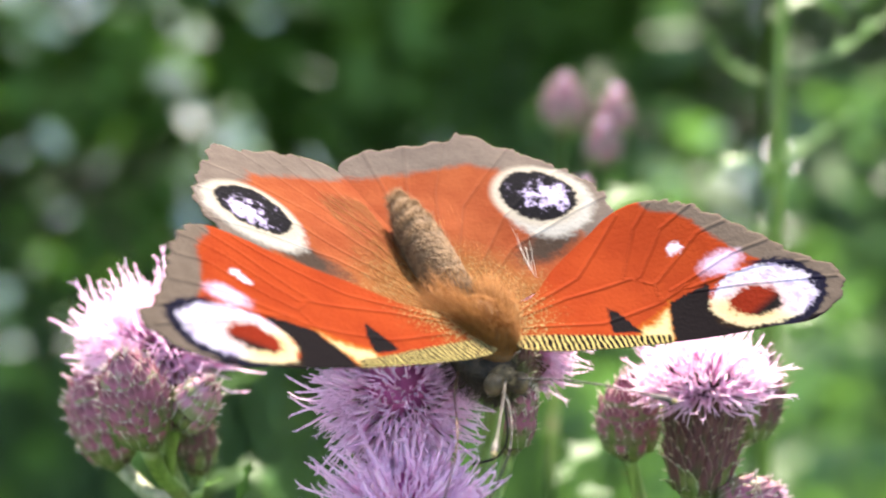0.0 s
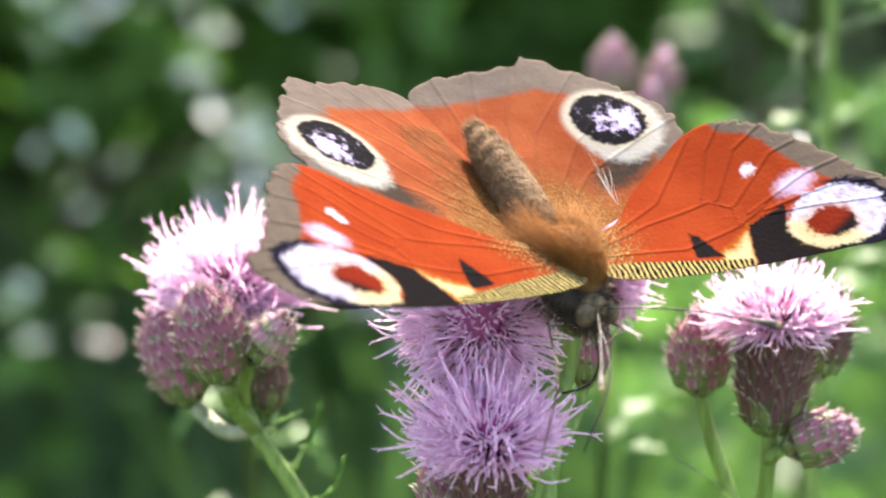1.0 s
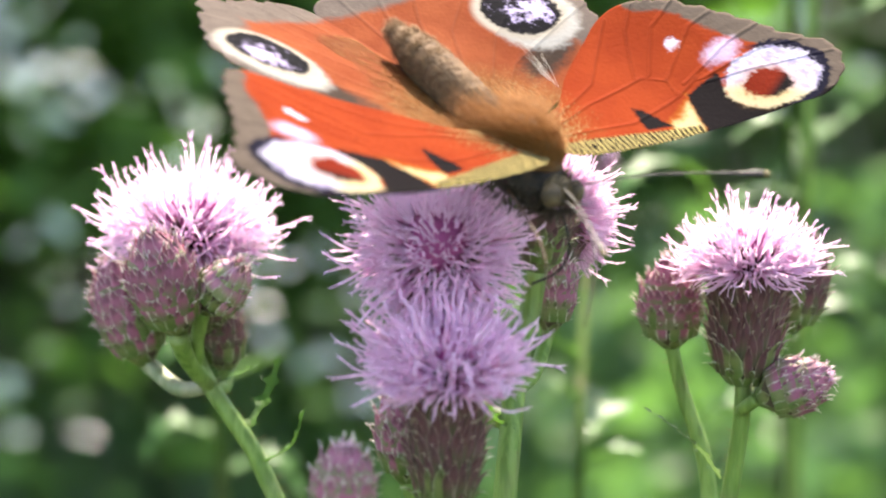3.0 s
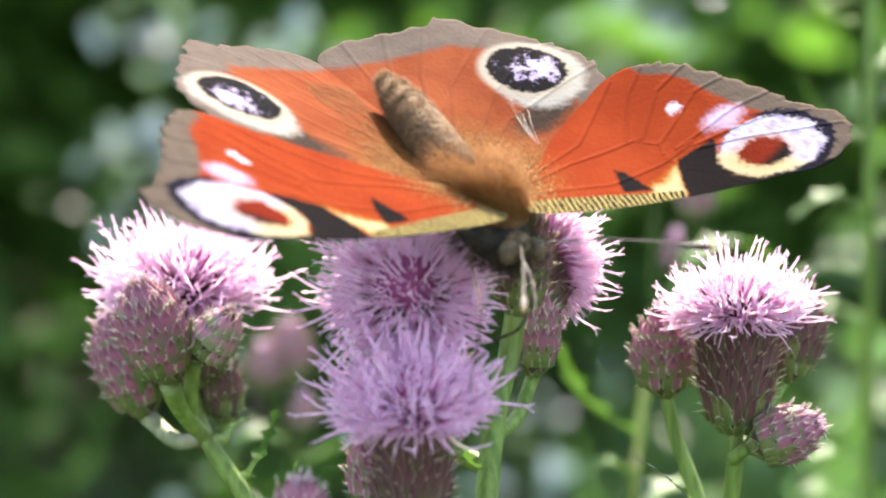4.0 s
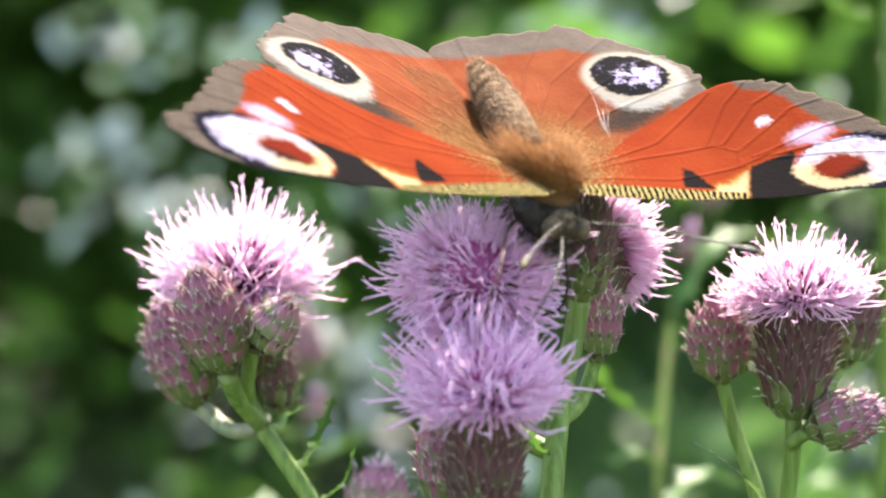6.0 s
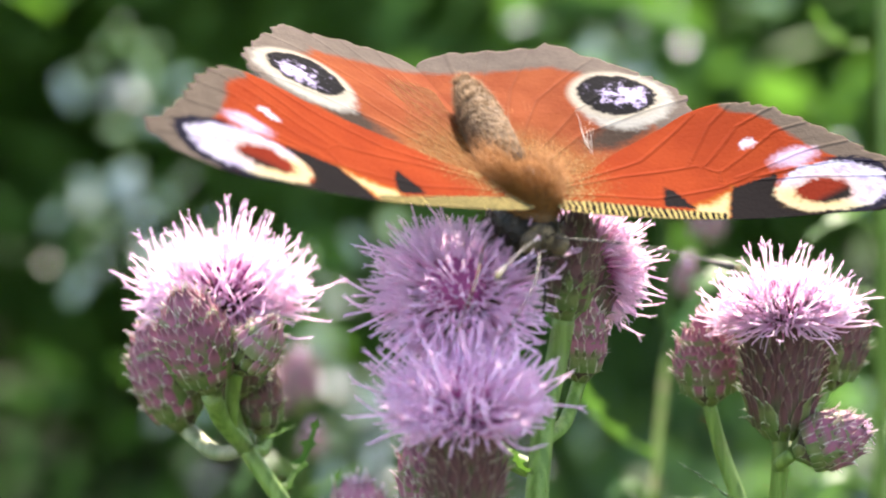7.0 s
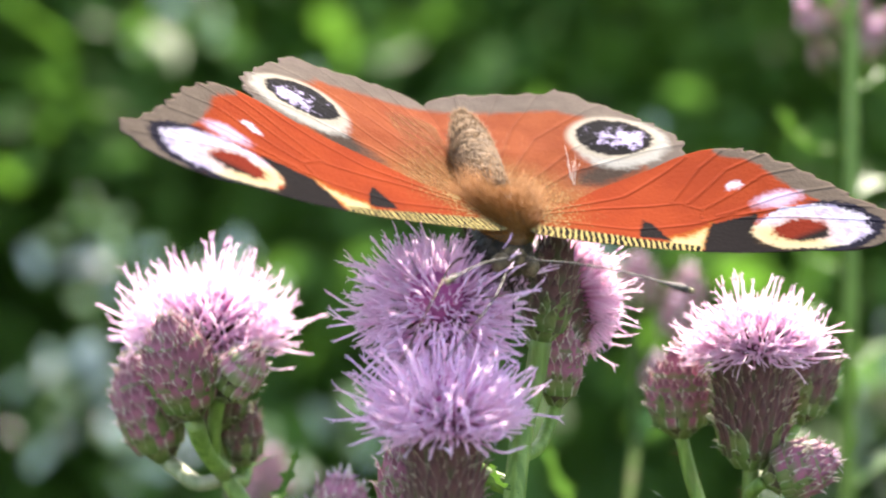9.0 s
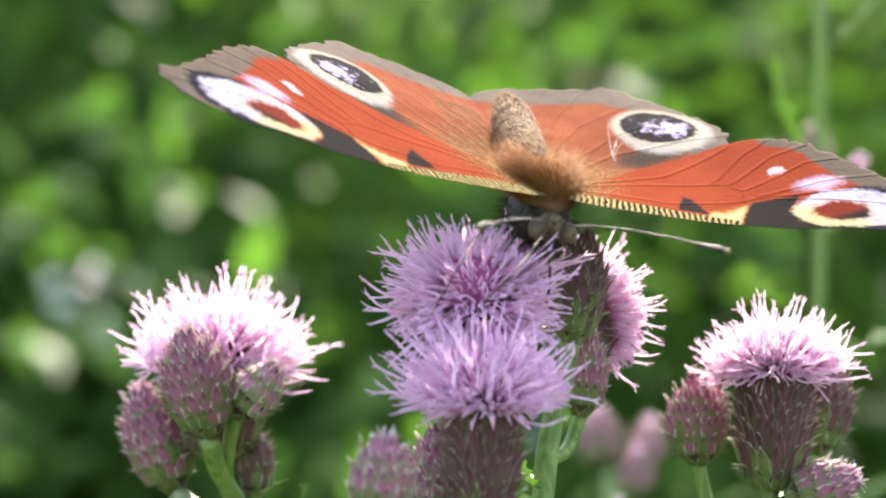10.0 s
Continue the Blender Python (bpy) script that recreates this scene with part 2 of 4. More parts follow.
def bract_material(name, green, purple, edge):
    m = Nodes(name, 0.6, 0.25)
    along, rim = m.attr("along"), m.attr("rim")
    wob = m.math("MULTIPLY", m.math("SUBTRACT", m.noise(1300.0, 3), 0.5), 0.5)
    c = m.mix(m.ramp(m.math("ADD", m.math("ADD", along, wob), m.math("MULTIPLY", m.rand(), 0.4)), 0.3, 0.85), green, purple)
    # a woolly pale margin, a dark blotch below the tip, a straw-coloured spine
    c = m.mix(m.math("MULTIPLY", m.ramp(m.math("ADD", rim, m.math("MULTIPLY", wob, 2.0)), 0.7, 1.04), 0.8), c, edge)
    blotch = m.math("MULTIPLY", m.ramp(along, 0.6, 0.82), m.ramp(m.math("ADD", rim, wob), 0.75, 0.3))
    c = m.mix(m.math("MULTIPLY", blotch, 0.55), c, (0.045, 0.016, 0.022))
    c = m.mix(m.ramp(along, 0.97, 1.05), c, edge)
    c = m.mix(m.math("MULTIPLY", m.noise(2600.0, 3), 0.4), c, tuple(0.5 * v for v in green))
    m.colour(c)
    m.bump(m.noise(2500.0, 2), 0.5, 0.0002)
    return m.glow_through(c, 0.15).mat


def stem_material(name, a, b, rough=0.55, spec=0.35):
    m = Nodes(name, rough, spec)
    co = m.tree.nodes.new("ShaderNodeTexCoord").outputs["Object"]
    mp = m.node("ShaderNodeMapping", Vector=co, Scale=(1.0, 1.0, 0.08))
    streak = m.node("ShaderNodeTexNoise", Vector=mp.outputs[0], Scale=1600.0, Detail=3.0).outputs[0]
    c = m.mix(m.ramp(streak, 0.35, 0.68), a, b)
    c = m.mix(m.math("MULTIPLY", m.ramp(m.noise(220.0, 3), 0.5, 0.75), 0.25), c, (0.20, 0.11, 0.10))
    m.colour(c)
    m.bump(streak, 0.4, 0.0003)
    return m.glow_through(c, 0.12).mat


FOREWING, HINDWING = forewing_material(), hindwing_material()
UNDERWING = fuzzy("underwing", (0.00744, 0.0062, 0.0062), (0.0372, 0.0279, 0.0217))
THORAX = fuzzy("thorax_fur", (0.085, 0.042, 0.017), (0.14, 0.072, 0.032))
ABDOMEN = fuzzy("abdomen_fur", (0.07, 0.036, 0.015), (0.14, 0.078, 0.036))
HAIR_RUST = strand_material("rust_hair", (0.19, 0.066, 0.012), (0.33, 0.14, 0.034), 0.45)
HAIR_PALE = strand_material("pale_hair", (0.10, 0.048, 0.018), (0.21, 0.125, 0.058), 0.25)
HAIR_WHITE = strand_material("white_hair", (0.30, 0.26, 0.22), (0.42, 0.38, 0.33))
HAIR_DARK = strand_material("dark_hair", (0.02, 0.014, 0.01), (0.075, 0.052, 0.034))
CHITIN = fuzzy("dark_chitin", (0.00744, 0.0062, 0.00558), (0.031, 0.0217, 0.0155), rough=0.45)
LEG = fuzzy("leg_brown", (0.045, 0.022, 0.012), (0.11, 0.055, 0.03), rough=0.6)
ANTENNA = fuzzy("antenna_grey", (0.022, 0.018, 0.015), (0.075, 0.06, 0.048), rough=0.5)
KNOB = fuzzy("antenna_knob", (0.0992, 0.0744, 0.0372), (0.279, 0.2108, 0.0868), rough=0.5)
EYE = fuzzy("compound_eye", (0.06, 0.04, 0.022), (0.15, 0.10, 0.055), rough=0.3)
FLORET = floret_material("floret", (0.54, 0.07, 0.29), (0.90, 0.46, 0.70))
BUD_FLORET = floret_material("bud_floret", (0.50, 0.03, 0.24), (0.62, 0.10, 0.38))
BRACT = bract_material("bract", (0.085, 0.078, 0.035), (0.13, 0.045, 0.052), (0.36, 0.27, 0.20))
BRACT_GREEN = bract_material("green_bract", (0.10, 0.145, 0.035), (0.16, 0.17, 0.06), (0.42, 0.42, 0.28))
BRACT_PINK = bract_material("pink_bract", (0.16, 0.145, 0.07), (0.34, 0.095, 0.165), (0.74, 0.60, 0.52))
BRACT_PALE = bract_material("pale_bract", (0.22, 0.23, 0.10), (0.48, 0.19, 0.28), (0.78, 0.68, 0.60))
HEAD_FUR = fuzzy("head_fur", (0.06, 0.042, 0.024), (0.17, 0.115, 0.06))
CUP = fuzzy("involucre", (0.04, 0.035, 0.02), (0.09, 0.06, 0.04), 700.0)
STEM = stem_material("stem", (0.095, 0.165, 0.026), (0.18, 0.27, 0.06))
STEM_PALE = stem_material("pale_stem", (0.165, 0.1875, 0.09), (0.27, 0.2775, 0.165))
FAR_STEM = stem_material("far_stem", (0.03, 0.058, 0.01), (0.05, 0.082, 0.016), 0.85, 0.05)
LEAF = leaf_material("thistle_leaf", (0.0375, 0.0975, 0.015), (0.075, 0.165, 0.03), share=0.25, scale=300.0, through_colour=(0.10, 0.22, 0.03), spec=0.2)

# ---- building helpers; the small things are drawn in millimetres ----
def part(name, bm, material, parent=None, label="", smooth=True, data=None):
    """Links a bmesh, drawn in millimetres, as one mesh object under a thing or a part."""
    me = data
    if me is None:
        me = bpy.data.meshes.new(name)
        bmesh.ops.scale(bm, vec=(MM, MM, MM), verts=bm.verts)
        bm.to_mesh(me)
        bm.free()
        for m in material if isinstance(material, (list, tuple)) else [material]:
            me.materials.append(m)
        if smooth:
            me.polygons.foreach_set("use_smooth", [True] * len(me.polygons))
    ob = new(name, me)
    ob.parent = parent
    if label:
        ob["label"] = label
    return ob


def spline(points, n, closed=False):
    """A smooth line through the points that does not overshoot, n samples a span."""
    p = [Vector(q) for q in points]
    k = len(p)
    out = []
    for i in range(k if closed else k - 1):
        a, b, c, d = (p[(i + o) % k] if closed else p[min(max(i + o, 0), k - 1)] for o in (-1, 0, 1, 2))
        span = (c - b).length
        before, after = max((b - a).length, 1e-6), max((d - c).length, 1e-6)
        tb = ((c - b) / span * before + (b - a) / before * span) / (before + span) * span if (b - a).length > 1e-6 else (c - b)
        tc = ((c - b) / span * after + (d - c) / after * span) / (after + span) * span if (d - c).length > 1e-6 else (c - b)
        for j in range(n):
            t = j / n
            out.append(b * (2 * t ** 3 - 3 * t * t + 1) + tb * (t ** 3 - 2 * t * t + t) + c * (3 * t * t - 2 * t ** 3) + tc * (t ** 3 - t * t))
    if not closed:
        out.append(p[-1])
    return out


def tube(bm, points, radii, sides=8, cap=True, layer=None):
    """A round bar along the points. layer: a float layer that takes how far along each ring lies."""
    rings = []
    side = Vector((0.0, 0.0, 1.0))
    for i, q in enumerate(points):
        ahead = (points[min(i + 1, len(points) - 1)] - points[max(i - 1, 0)]).normalized()
        if i == 0:
            side = ahead.orthogonal().normalized()
        side = (side - ahead * side.dot(ahead)).normalized()
        other = ahead.cross(side)
        r = radii[i] if hasattr(radii, "__len__") else radii
        ring = [bm.verts.new(q + r * (math.cos(2 * math.pi * k / sides) * side + math.sin(2 * math.pi * k / sides) * other)) for k in range(sides)]
        if layer:
            for v in ring:
                v[layer] = i / (len(points) - 1)
        rings.append(ring)
    for a, b in zip(rings, rings[1:]):
        for k in range(sides):
            bm.faces.new((a[k], a[(k + 1) % sides], b[(k + 1) % sides], b[k]))
    if cap:
        bm.faces.new(rings[0][::-1])
        bm.faces.new(rings[-1])
    return rings


def lathe(bm, profile, axis_from, axis_to, sides=24, rough=0.0):
    """A body of revolution round the line between two points; profile: (share of the way, radius)."""
    a, b = Vector(axis_from), Vector(axis_to)
    ahead = (b - a).normalized()
    side = ahead.orthogonal().normalized()
    other = ahead.cross(side)
    rings = []
    for s, r in profile:
        c = a.lerp(b, s)
        rings.append([bm.verts.new(c + r * (1 + rough * noise.noise(c * 0.9 + Vector((k, s * 9, 0)))) * (math.cos(2 * math.pi * k / sides) * side + math.sin(2 * math.pi * k / sides) * other)) for k in range(sides)])
    for p, q in zip(rings, rings[1:]):
        for k in range(sides):
            bm.faces.new((p[k], p[(k + 1) % sides], q[(k + 1) % sides], q[k]))
    bm.faces.new(rings[0][::-1])
    bm.faces.new(rings[-1])


def hairs(bm, rng, count, origin, length, thick, spread):
    """Thin tapered three-sided hairs. origin(rng) gives a root and a direction."""
    for _ in range(count):
        root, way = origin(rng)
        way = (way + Vector([rng.uniform(-spread, spread) for _ in range(3)])).normalized()
        l = length * rng.uniform(0.6, 1.25)
        side = way.orthogonal().normalized() * thick
        other = way.cross(side)
        bend = Vector((rng.uniform(-1, 1), rng.uniform(-1, 1), rng.uniform(-1, 0.4))) * l * 0.12
        low = [bm.verts.new(root + s) for s in (side, -0.5 * side + 0.87 * other, -0.5 * side - 0.87 * other)]
        mid = [bm.verts.new(root + way * l * 0.55 + bend * 0.4 + 0.7 * s) for s in (side, -0.5 * side + 0.87 * other, -0.5 * side - 0.87 * other)]
        top = bm.verts.new(root + way * l + bend)
        for k in range(3):
            bm.faces.new((low[k], low[(k + 1) % 3], mid[(k + 1) % 3], mid[k]))
            bm.faces.new((mid[k], mid[(k + 1) % 3], top))


def thing(name, label, category, group="", at=(0.0, 0.0, 0.0)):
    ob = tagged(new(name), label, category, group)
    ob.location = at
    return ob


# ---- the butterfly, in its own space: x outwards, y towards the tail, z up ----
FORE = [(0.4, -2.6), (1.0, -4.9), (3.2, -5.7), (6.0, -6.05), (9.0, -6.25), (12.0, -6.4), (15.5, -6.8), (19.2, -7.3), (22.0, -7.5), (24.4, -6.6), (26.4, -5.0), (26.7, -3.4),
        (25.4, -2.3), (24.2, -1.0), (23.3, 0.3), (22.5, 1.5), (21.5, 2.9), (20.5, 4.4), (19.1, 5.7), (17.7, 6.5), (16.3, 6.75), (14.9, 6.5), (12.0, 5.0), (8.0, 2.6), (4.7, 0.1), (1.6, -1.0)]
HIND = [(0.5, -0.5), (5.0, 0.8), (10.0, 2.8), (13.2, 4.6), (15.0, 6.4), (15.7, 8.4), (15.6, 10.0), (14.9, 11.8), (14.2, 12.9), (12.8, 15.0), (11.4, 16.4),
        (10.0, 18.3), (8.2, 17.9), (6.0, 18.3), (3.8, 18.7), (1.9, 18.8), (0.5, 18.2), (-0.4, 16.0), (-0.5, 11.0), (0.0, 5.0)]
SWING = 0.035                 # the wings are swung round a little, one forward and one back


def segment_distance(p, a, b):
    d = b - a
    t = np.clip(((p - a) @ d) / (d @ d), 0.0, 1.0)
    return np.linalg.norm(p - a - t[:, None] * d, axis=1)


def line_distance(p, line):
    q = np.array([tuple(v)[:2] for v in line])
    return np.min([segment_distance(p, a, b) for a, b in zip(q, q[1:])], axis=0)


def area_distance(p, poly):
    """Distance to a polygon's edge, negative within."""
    inside = np.zeros(len(p), bool)
    for (ax, ay), (bx, by) in zip(poly, poly[1:] + poly[:1]):
        if ay != by:
            inside ^= ((ay > p[:, 1]) != (by > p[:, 1])) & (p[:, 0] < (bx - ax) * (p[:, 1] - ay) / (by - ay) + ax)
    d = line_distance(p, poly + poly[:1])
    return np.where(inside, -d, d)


def oval_distance(p, centre, rx, ry, turn=0.0):
    q = p - np.array(centre)
    c, s = math.cos(radians(turn)), math.sin(radians(turn))
    x, y = q[:, 0] * c + q[:, 1] * s, -q[:, 0] * s + q[:, 1] * c
    return (np.hypot(x / rx, y / ry) - 1.0) * min(rx, ry)


def fore_height(x, y):
    return x * (0.155 + 0.007 * y) + 0.16 * math.sin(x * 0.32) - 0.6 * math.sin(math.pi * min(max(x, 0.0), 19.0) / 19.0)


def hind_height(x, y):
    return x * 0.18 - 0.50 - 0.5 * min(1.0, max(0.0, (9.0 - y) / 5.0)) + 0.03 * y + 0.14 * math.sin(x * 0.5 + y * 0.2) - 0.015 * max(0.0, 3.0 - x) ** 2


def wing(name, outline, base, height, fields, mirror, materials, parent, label, margin_from, margin_to, seed):
    rng = random.Random(seed)
    fine = 12
    edge = spline([(*q, 0.0) for q in outline], fine, closed=True)
    centre = Vector((*base, 0.0))
    n = len(edge)
    first, last = margin_from * fine, margin_to * fine
    jag = [rng.uniform(-0.13, 0.10) for _ in range(n)]
    for i in range(first, last):
        # the ragged, scalloped outer edge
        out = (edge[i] - centre).normalized()
        edge[i] = edge[i] + out * (0.15 * math.sin(i * 0.52) + 0.9 * jag[i] + 1.0 * jag[(i // 3) * 3])
    margin = edge[first:last + 1]
    bm = bmesh.new()
    layers = {key: bm.verts.layers.float.new(key) for key in (*fields, "margin", "root")}
    rings = 64
    sign = -1.0 if mirror else 1.0
    spots = [centre.lerp(edge[i], (r + 0.02) / (rings + 0.02)) for r in range(rings + 1) for i in range(n)]
    flat_spots = np.array([(q.x, q.y) for q in spots])
    values = {key: field(flat_spots) for key, field in fields.items()}
    values["margin"] = line_distance(flat_spots, margin)
    values["root"] = np.hypot(flat_spots[:, 0], flat_spots[:, 1])
    sheets = []
    for sheet in range(2):
        grid = []
        for r in range(rings + 1):
            row = []
            for i in range(n):
                p = spots[r * n + i]
                x, y = p.x * math.cos(SWING) - sign * p.y * math.sin(SWING), sign * p.x * math.sin(SWING) + p.y * math.cos(SWING)
                v = bm.verts.new((sign * x, y, height(p.x, p.y) - (0.09 if sheet else 0.0) * (1.0 - r / rings * 0.7)))
                if not sheet:
                    for key, lay in layers.items():
                        v[lay] = values[key][r * n + i]
                row.append(v)
            grid.append(row)
        sheets.append(grid)
    for sheet, grid in enumerate(sheets):
        for a, b in zip(grid, grid[1:]):
            for i in range(n):
                f = (a[i], a[(i + 1) % n], b[(i + 1) % n], b[i])
                face = bm.faces.new(f if bool(sheet) == (not mirror) else f[::-1])
                face.material_index = sheet
    for i in range(n):
        a, b = sheets[0][-1], sheets[1][-1]
        bm.faces.new((a[i], a[(i + 1) % n], b[(i + 1) % n], b[i])).material_index = 1
    bmesh.ops.recalc_face_normals(bm, faces=bm.faces)
    return part(name, bm, materials, parent, label)


FORE_VEINS = [list(v) for v in (((2.0, -2.8), (8.0, -3.6), (13.2, -2.6), (15.8, -1.6)), ((13.2, -2.6), (13.8, -0.9), (12.6, 0.2), (7.0, -0.6), (2.0, -2.0)),
              ((13.8, -0.9), (19.0, 2.4), (21.6, 2.8)), ((13.2, 0.1), (17.0, 3.8), (20.0, 5.0)), ((12.0, 0.2), (15.4, 4.6), (17.6, 6.4)),
              ((14.5, -1.8), (20.0, -0.2), (23.4, 0.2)), ((15.8, -2.0), (21.5, -1.8), (25.0, -2.4)), ((15.8, -2.4), (22.0, -3.6), (26.3, -4.2)), ((2.0, -1.6), (9.0, 1.2), (15.0, 6.2)))]
HIND_VEINS = [list(v) for v in (((1.0, 1.0), (7.0, 6.0), (16.0, 8.7)), ((2.0, 3.0), (8.0, 9.0), (14.8, 12.8)), ((1.6, 4.0), (6.0, 11.0), (12.4, 16.0)),
              ((1.2, 5.0), (5.0, 13.0), (9.6, 19.8)), ((0.9, 6.0), (3.4, 14.0), (6.0, 19.4)), ((0.6, 7.0), (1.8, 14.0), (2.8, 19.6)))]
FORE_EYE, HIND_EYE = (20.1, -4.4), (11.2, 10.15)
FORE_FIELDS = {
    "vein": lambda p: np.min([line_distance(p, v) for v in FORE_VEINS], axis=0),
    "brown": lambda p: line_distance(p, FORE[9:20]) - (0.85 + 1.55 * np.clip((6.0 - p[:, 1]) / 5.5, 0.0, 1.0)),
    "cream": lambda p: area_distance(p, [(9.9, -5.7), (10.2, -4.6), (11.8, -4.1), (13.8, -2.9), (13.2, -4.4), (12.1, -6.3)]),
    "black": lambda p: np.minimum.reduce([area_distance(p, [(13.7, -2.9), (15.6, -2.3), (17.3, -2.1), (16.6, -3.2), (16.0, -4.3), (16.3, -5.6), (17.8, -7.4), (12.0, -7.0), (12.5, -5.2)]),
                           area_distance(p, [(9.3, -1.9), (8.2, -4.6), (10.3, -5.0), (9.9, -3.2)]),
                           area_distance(p, [(11.9, -6.15), (16.0, -6.5), (24.0, -7.1), (24.0, -8.5), (11.9, -8.5)])]),
    "spot": lambda p: oval_distance(p, (16.8, 1.65), 0.66, 0.5, 30),
    "patch": lambda p: oval_distance(p, (19.0, -0.75), 1.5, 0.9, 14),
    "outer": lambda p: p[:, 0] - 20.0 - 0.35 * (p[:, 1] + 4.5),
    "eye": lambda p: oval_distance(p, FORE_EYE, 4.55, 2.95, 6),
    "pupil": lambda p: oval_distance(p, (19.2, -4.75), 1.85, 1.3, 6),
    "pupil_low": lambda p: (p[:, 0] - 19.2) * 0.4 - (p[:, 1] + 5.0) * 0.9,
    "tipward": lambda p: (p[:, 0] - 18.9) * 0.6 + (p[:, 1] + 4.6) * 0.8,
    "costa": lambda p: np.maximum(p[:, 1] + 3.25 + 0.2 * p[:, 0], p[:, 0] - 12.0),
    "along": lambda p: p[:, 0] - 0.25 * p[:, 1],
}
HIND_FIELDS = {
    "vein": lambda p: np.min([line_distance(p, v) for v in HIND_VEINS], axis=0),
    "eye": lambda p: oval_distance(p, HIND_EYE, 2.6, 2.75, -25),
    "halo": lambda p: oval_distance(p, (11.5, 9.4), 3.15, 3.75, -30),
    "dusk": lambda p: oval_distance(p, (10.0, 5.9), 3.3, 1.3, 28),
    "blue": lambda p: np.minimum(oval_distance(p, (12.0, 9.6), 1.35, 1.45, -20) + 0.8, oval_distance(p, (9.0, 11.3), 0.5, 0.9, -25) + 1.5),
}


def ellipsoid(bm, centre, radii, turn=0.0, u=20, v=12):
    made = bmesh.ops.create_uvsphere(bm, u_segments=u, v_segments=v, radius=1.0)["verts"]
    m = Matrix.Translation(centre) @ Matrix.Rotation(radians(turn), 4, "X") @ Matrix.Diagonal((*radii, 1.0))
    bmesh.ops.transform(bm, matrix=m, verts=made)
    return made


def butterfly():
    b = thing("butterfly", "orange-red butterfly with four eyespots resting on thistle flowers, wings spread", "butterfly")
    for mirror in (False, True):
        wing("hindwing", HIND, (1.2, 2.0), hind_height, HIND_FIELDS, mirror, [HINDWING, UNDERWING], b, "rust hindwing with grey-brown ragged edge and dark blue eyespot", 4, 15, 5 + mirror)
        wing("forewing", FORE, (1.6, -3.0), fore_height, FORE_FIELDS, mirror, [FOREWING, UNDERWING], b, "orange-red forewing with cream and violet eyespot", 9, 19, 9 + mirror)
    rng = random.Random(3)
    bm = bmesh.new()
    ellipsoid(bm, (0, -2.4, -0.3), (1.75, 2.6, 1.6), 12)
    part("thorax", bm, THORAX, b, "rusty furred thorax")
    bm = bmesh.new()
    ellipsoid(bm, (0, -2.6, -2.0), (2.05, 3.2, 1.8), 6)
    part("breast", bm, CHITIN, b, "blackish hairy underside")
    bm = bmesh.new()
    lathe(bm, [(0.0, 1.2), (0.08, 1.35), (0.25, 1.5), (0.42, 1.58), (0.52, 1.5), (0.68, 1.36), (0.86, 0.95), (0.97, 0.5), (1.0, 0.15)], (0, 1.2, -0.5), (0, 11.3, 1.6), 26, 0.05)
    part("abdomen", bm, ABDOMEN, b, "grey-brown furred abdomen")
    bm = bmesh.new()
    ellipsoid(bm, (0, -5.3, -1.9), (1.1, 1.0, 1.0))
    part("head", bm, HEAD_FUR, b, "dark hairy head")
    for s in (-1, 1):
        bm = bmesh.new()
        ellipsoid(bm, (s * 0.98, -5.9, -1.9), (0.62, 0.72, 0.75), 0, 16, 10)
        part("eye", bm, EYE, b, "brown compound eye")

    def on_thorax(r):
        a, h = r.uniform(0, 2 * math.pi), r.uniform(-0.3, 1.0)
        k = math.sqrt(max(0.0, 1 - h * h))
        d = Vector((k * math.cos(a), k * math.sin(a), h))
        return Vector((0, -2.4, -0.3)) + Vector((d.x * 1.7, d.y * 2.55, d.z * 1.55)), Vector((d.x * 0.6, d.y * 0.3 + 0.8, d.z * 0.6))

    def on_flank(r):
        # the long soft fur that sweeps back from the thorax over the wing roots
        s, a = r.choice((-1, 1)), r.uniform(-0.5, 1.1)
        y = r.uniform(-3.8, 0.4)
        w = math.sqrt(max(0.05, 1 - ((y + 2.4) / 2.9) ** 2))
        return Vector((s * 1.75 * w * math.cos(a), y, -0.35 + 1.65 * w * math.sin(a))), Vector((s * r.uniform(0.1, 0.7), 1.0, 0.16 + 0.1 * math.sin(a)))

    def on_abdomen(r):
        s, a = (r.randrange(7) + r.uniform(0.35, 1.0)) / 7, r.uniform(0, 2 * math.pi)
        rad = 1.42 * (1 - max(0.0, s - 0.5) ** 2 * 3.0)
        c = Vector((0, 1.2, -0.5)).lerp(Vector((0, 11.1, 1.6)), s)
        return c + Vector((rad * math.cos(a), 0, rad * math.sin(a))), Vector((math.cos(a) * 0.5, 1.0, math.sin(a) * 0.5 + 0.1))

    def on_root(r):
        s = r.choice((-1, 1))
        x, y = r.uniform(1.2, 5.6), r.uniform(-1.0, 13.0)
        x = x * (1.0 - 0.25 * y / 13.0)
        return Vector((s * x, y, hind_height(x, y) + 0.02)), Vector((s * 0.35, 1.0, 0.05))

    def on_head(r):
        a, h = r.uniform(0, 2 * math.pi), r.uniform(-1, 1)
        k = math.sqrt(1 - h * h)
        d = Vector((k * math.cos(a), k * math.sin(a), h))
        return Vector((0, -5.3, -2.3)) + d * 1.1, d + Vector((0, -0.3, 0))

    def on_breast(r):
        a, h = r.uniform(0, 2 * math.pi), r.uniform(-1, 0.3)
        k = math.sqrt(1 - h * h)
        d = Vector((k * math.cos(a), k * math.sin(a), h))
        return Vector((0, -2.3, -2.2)) + Vector((d.x * 2.05, d.y * 3.25, d.z * 1.85)), d + Vector((0, 0.2, -0.3))

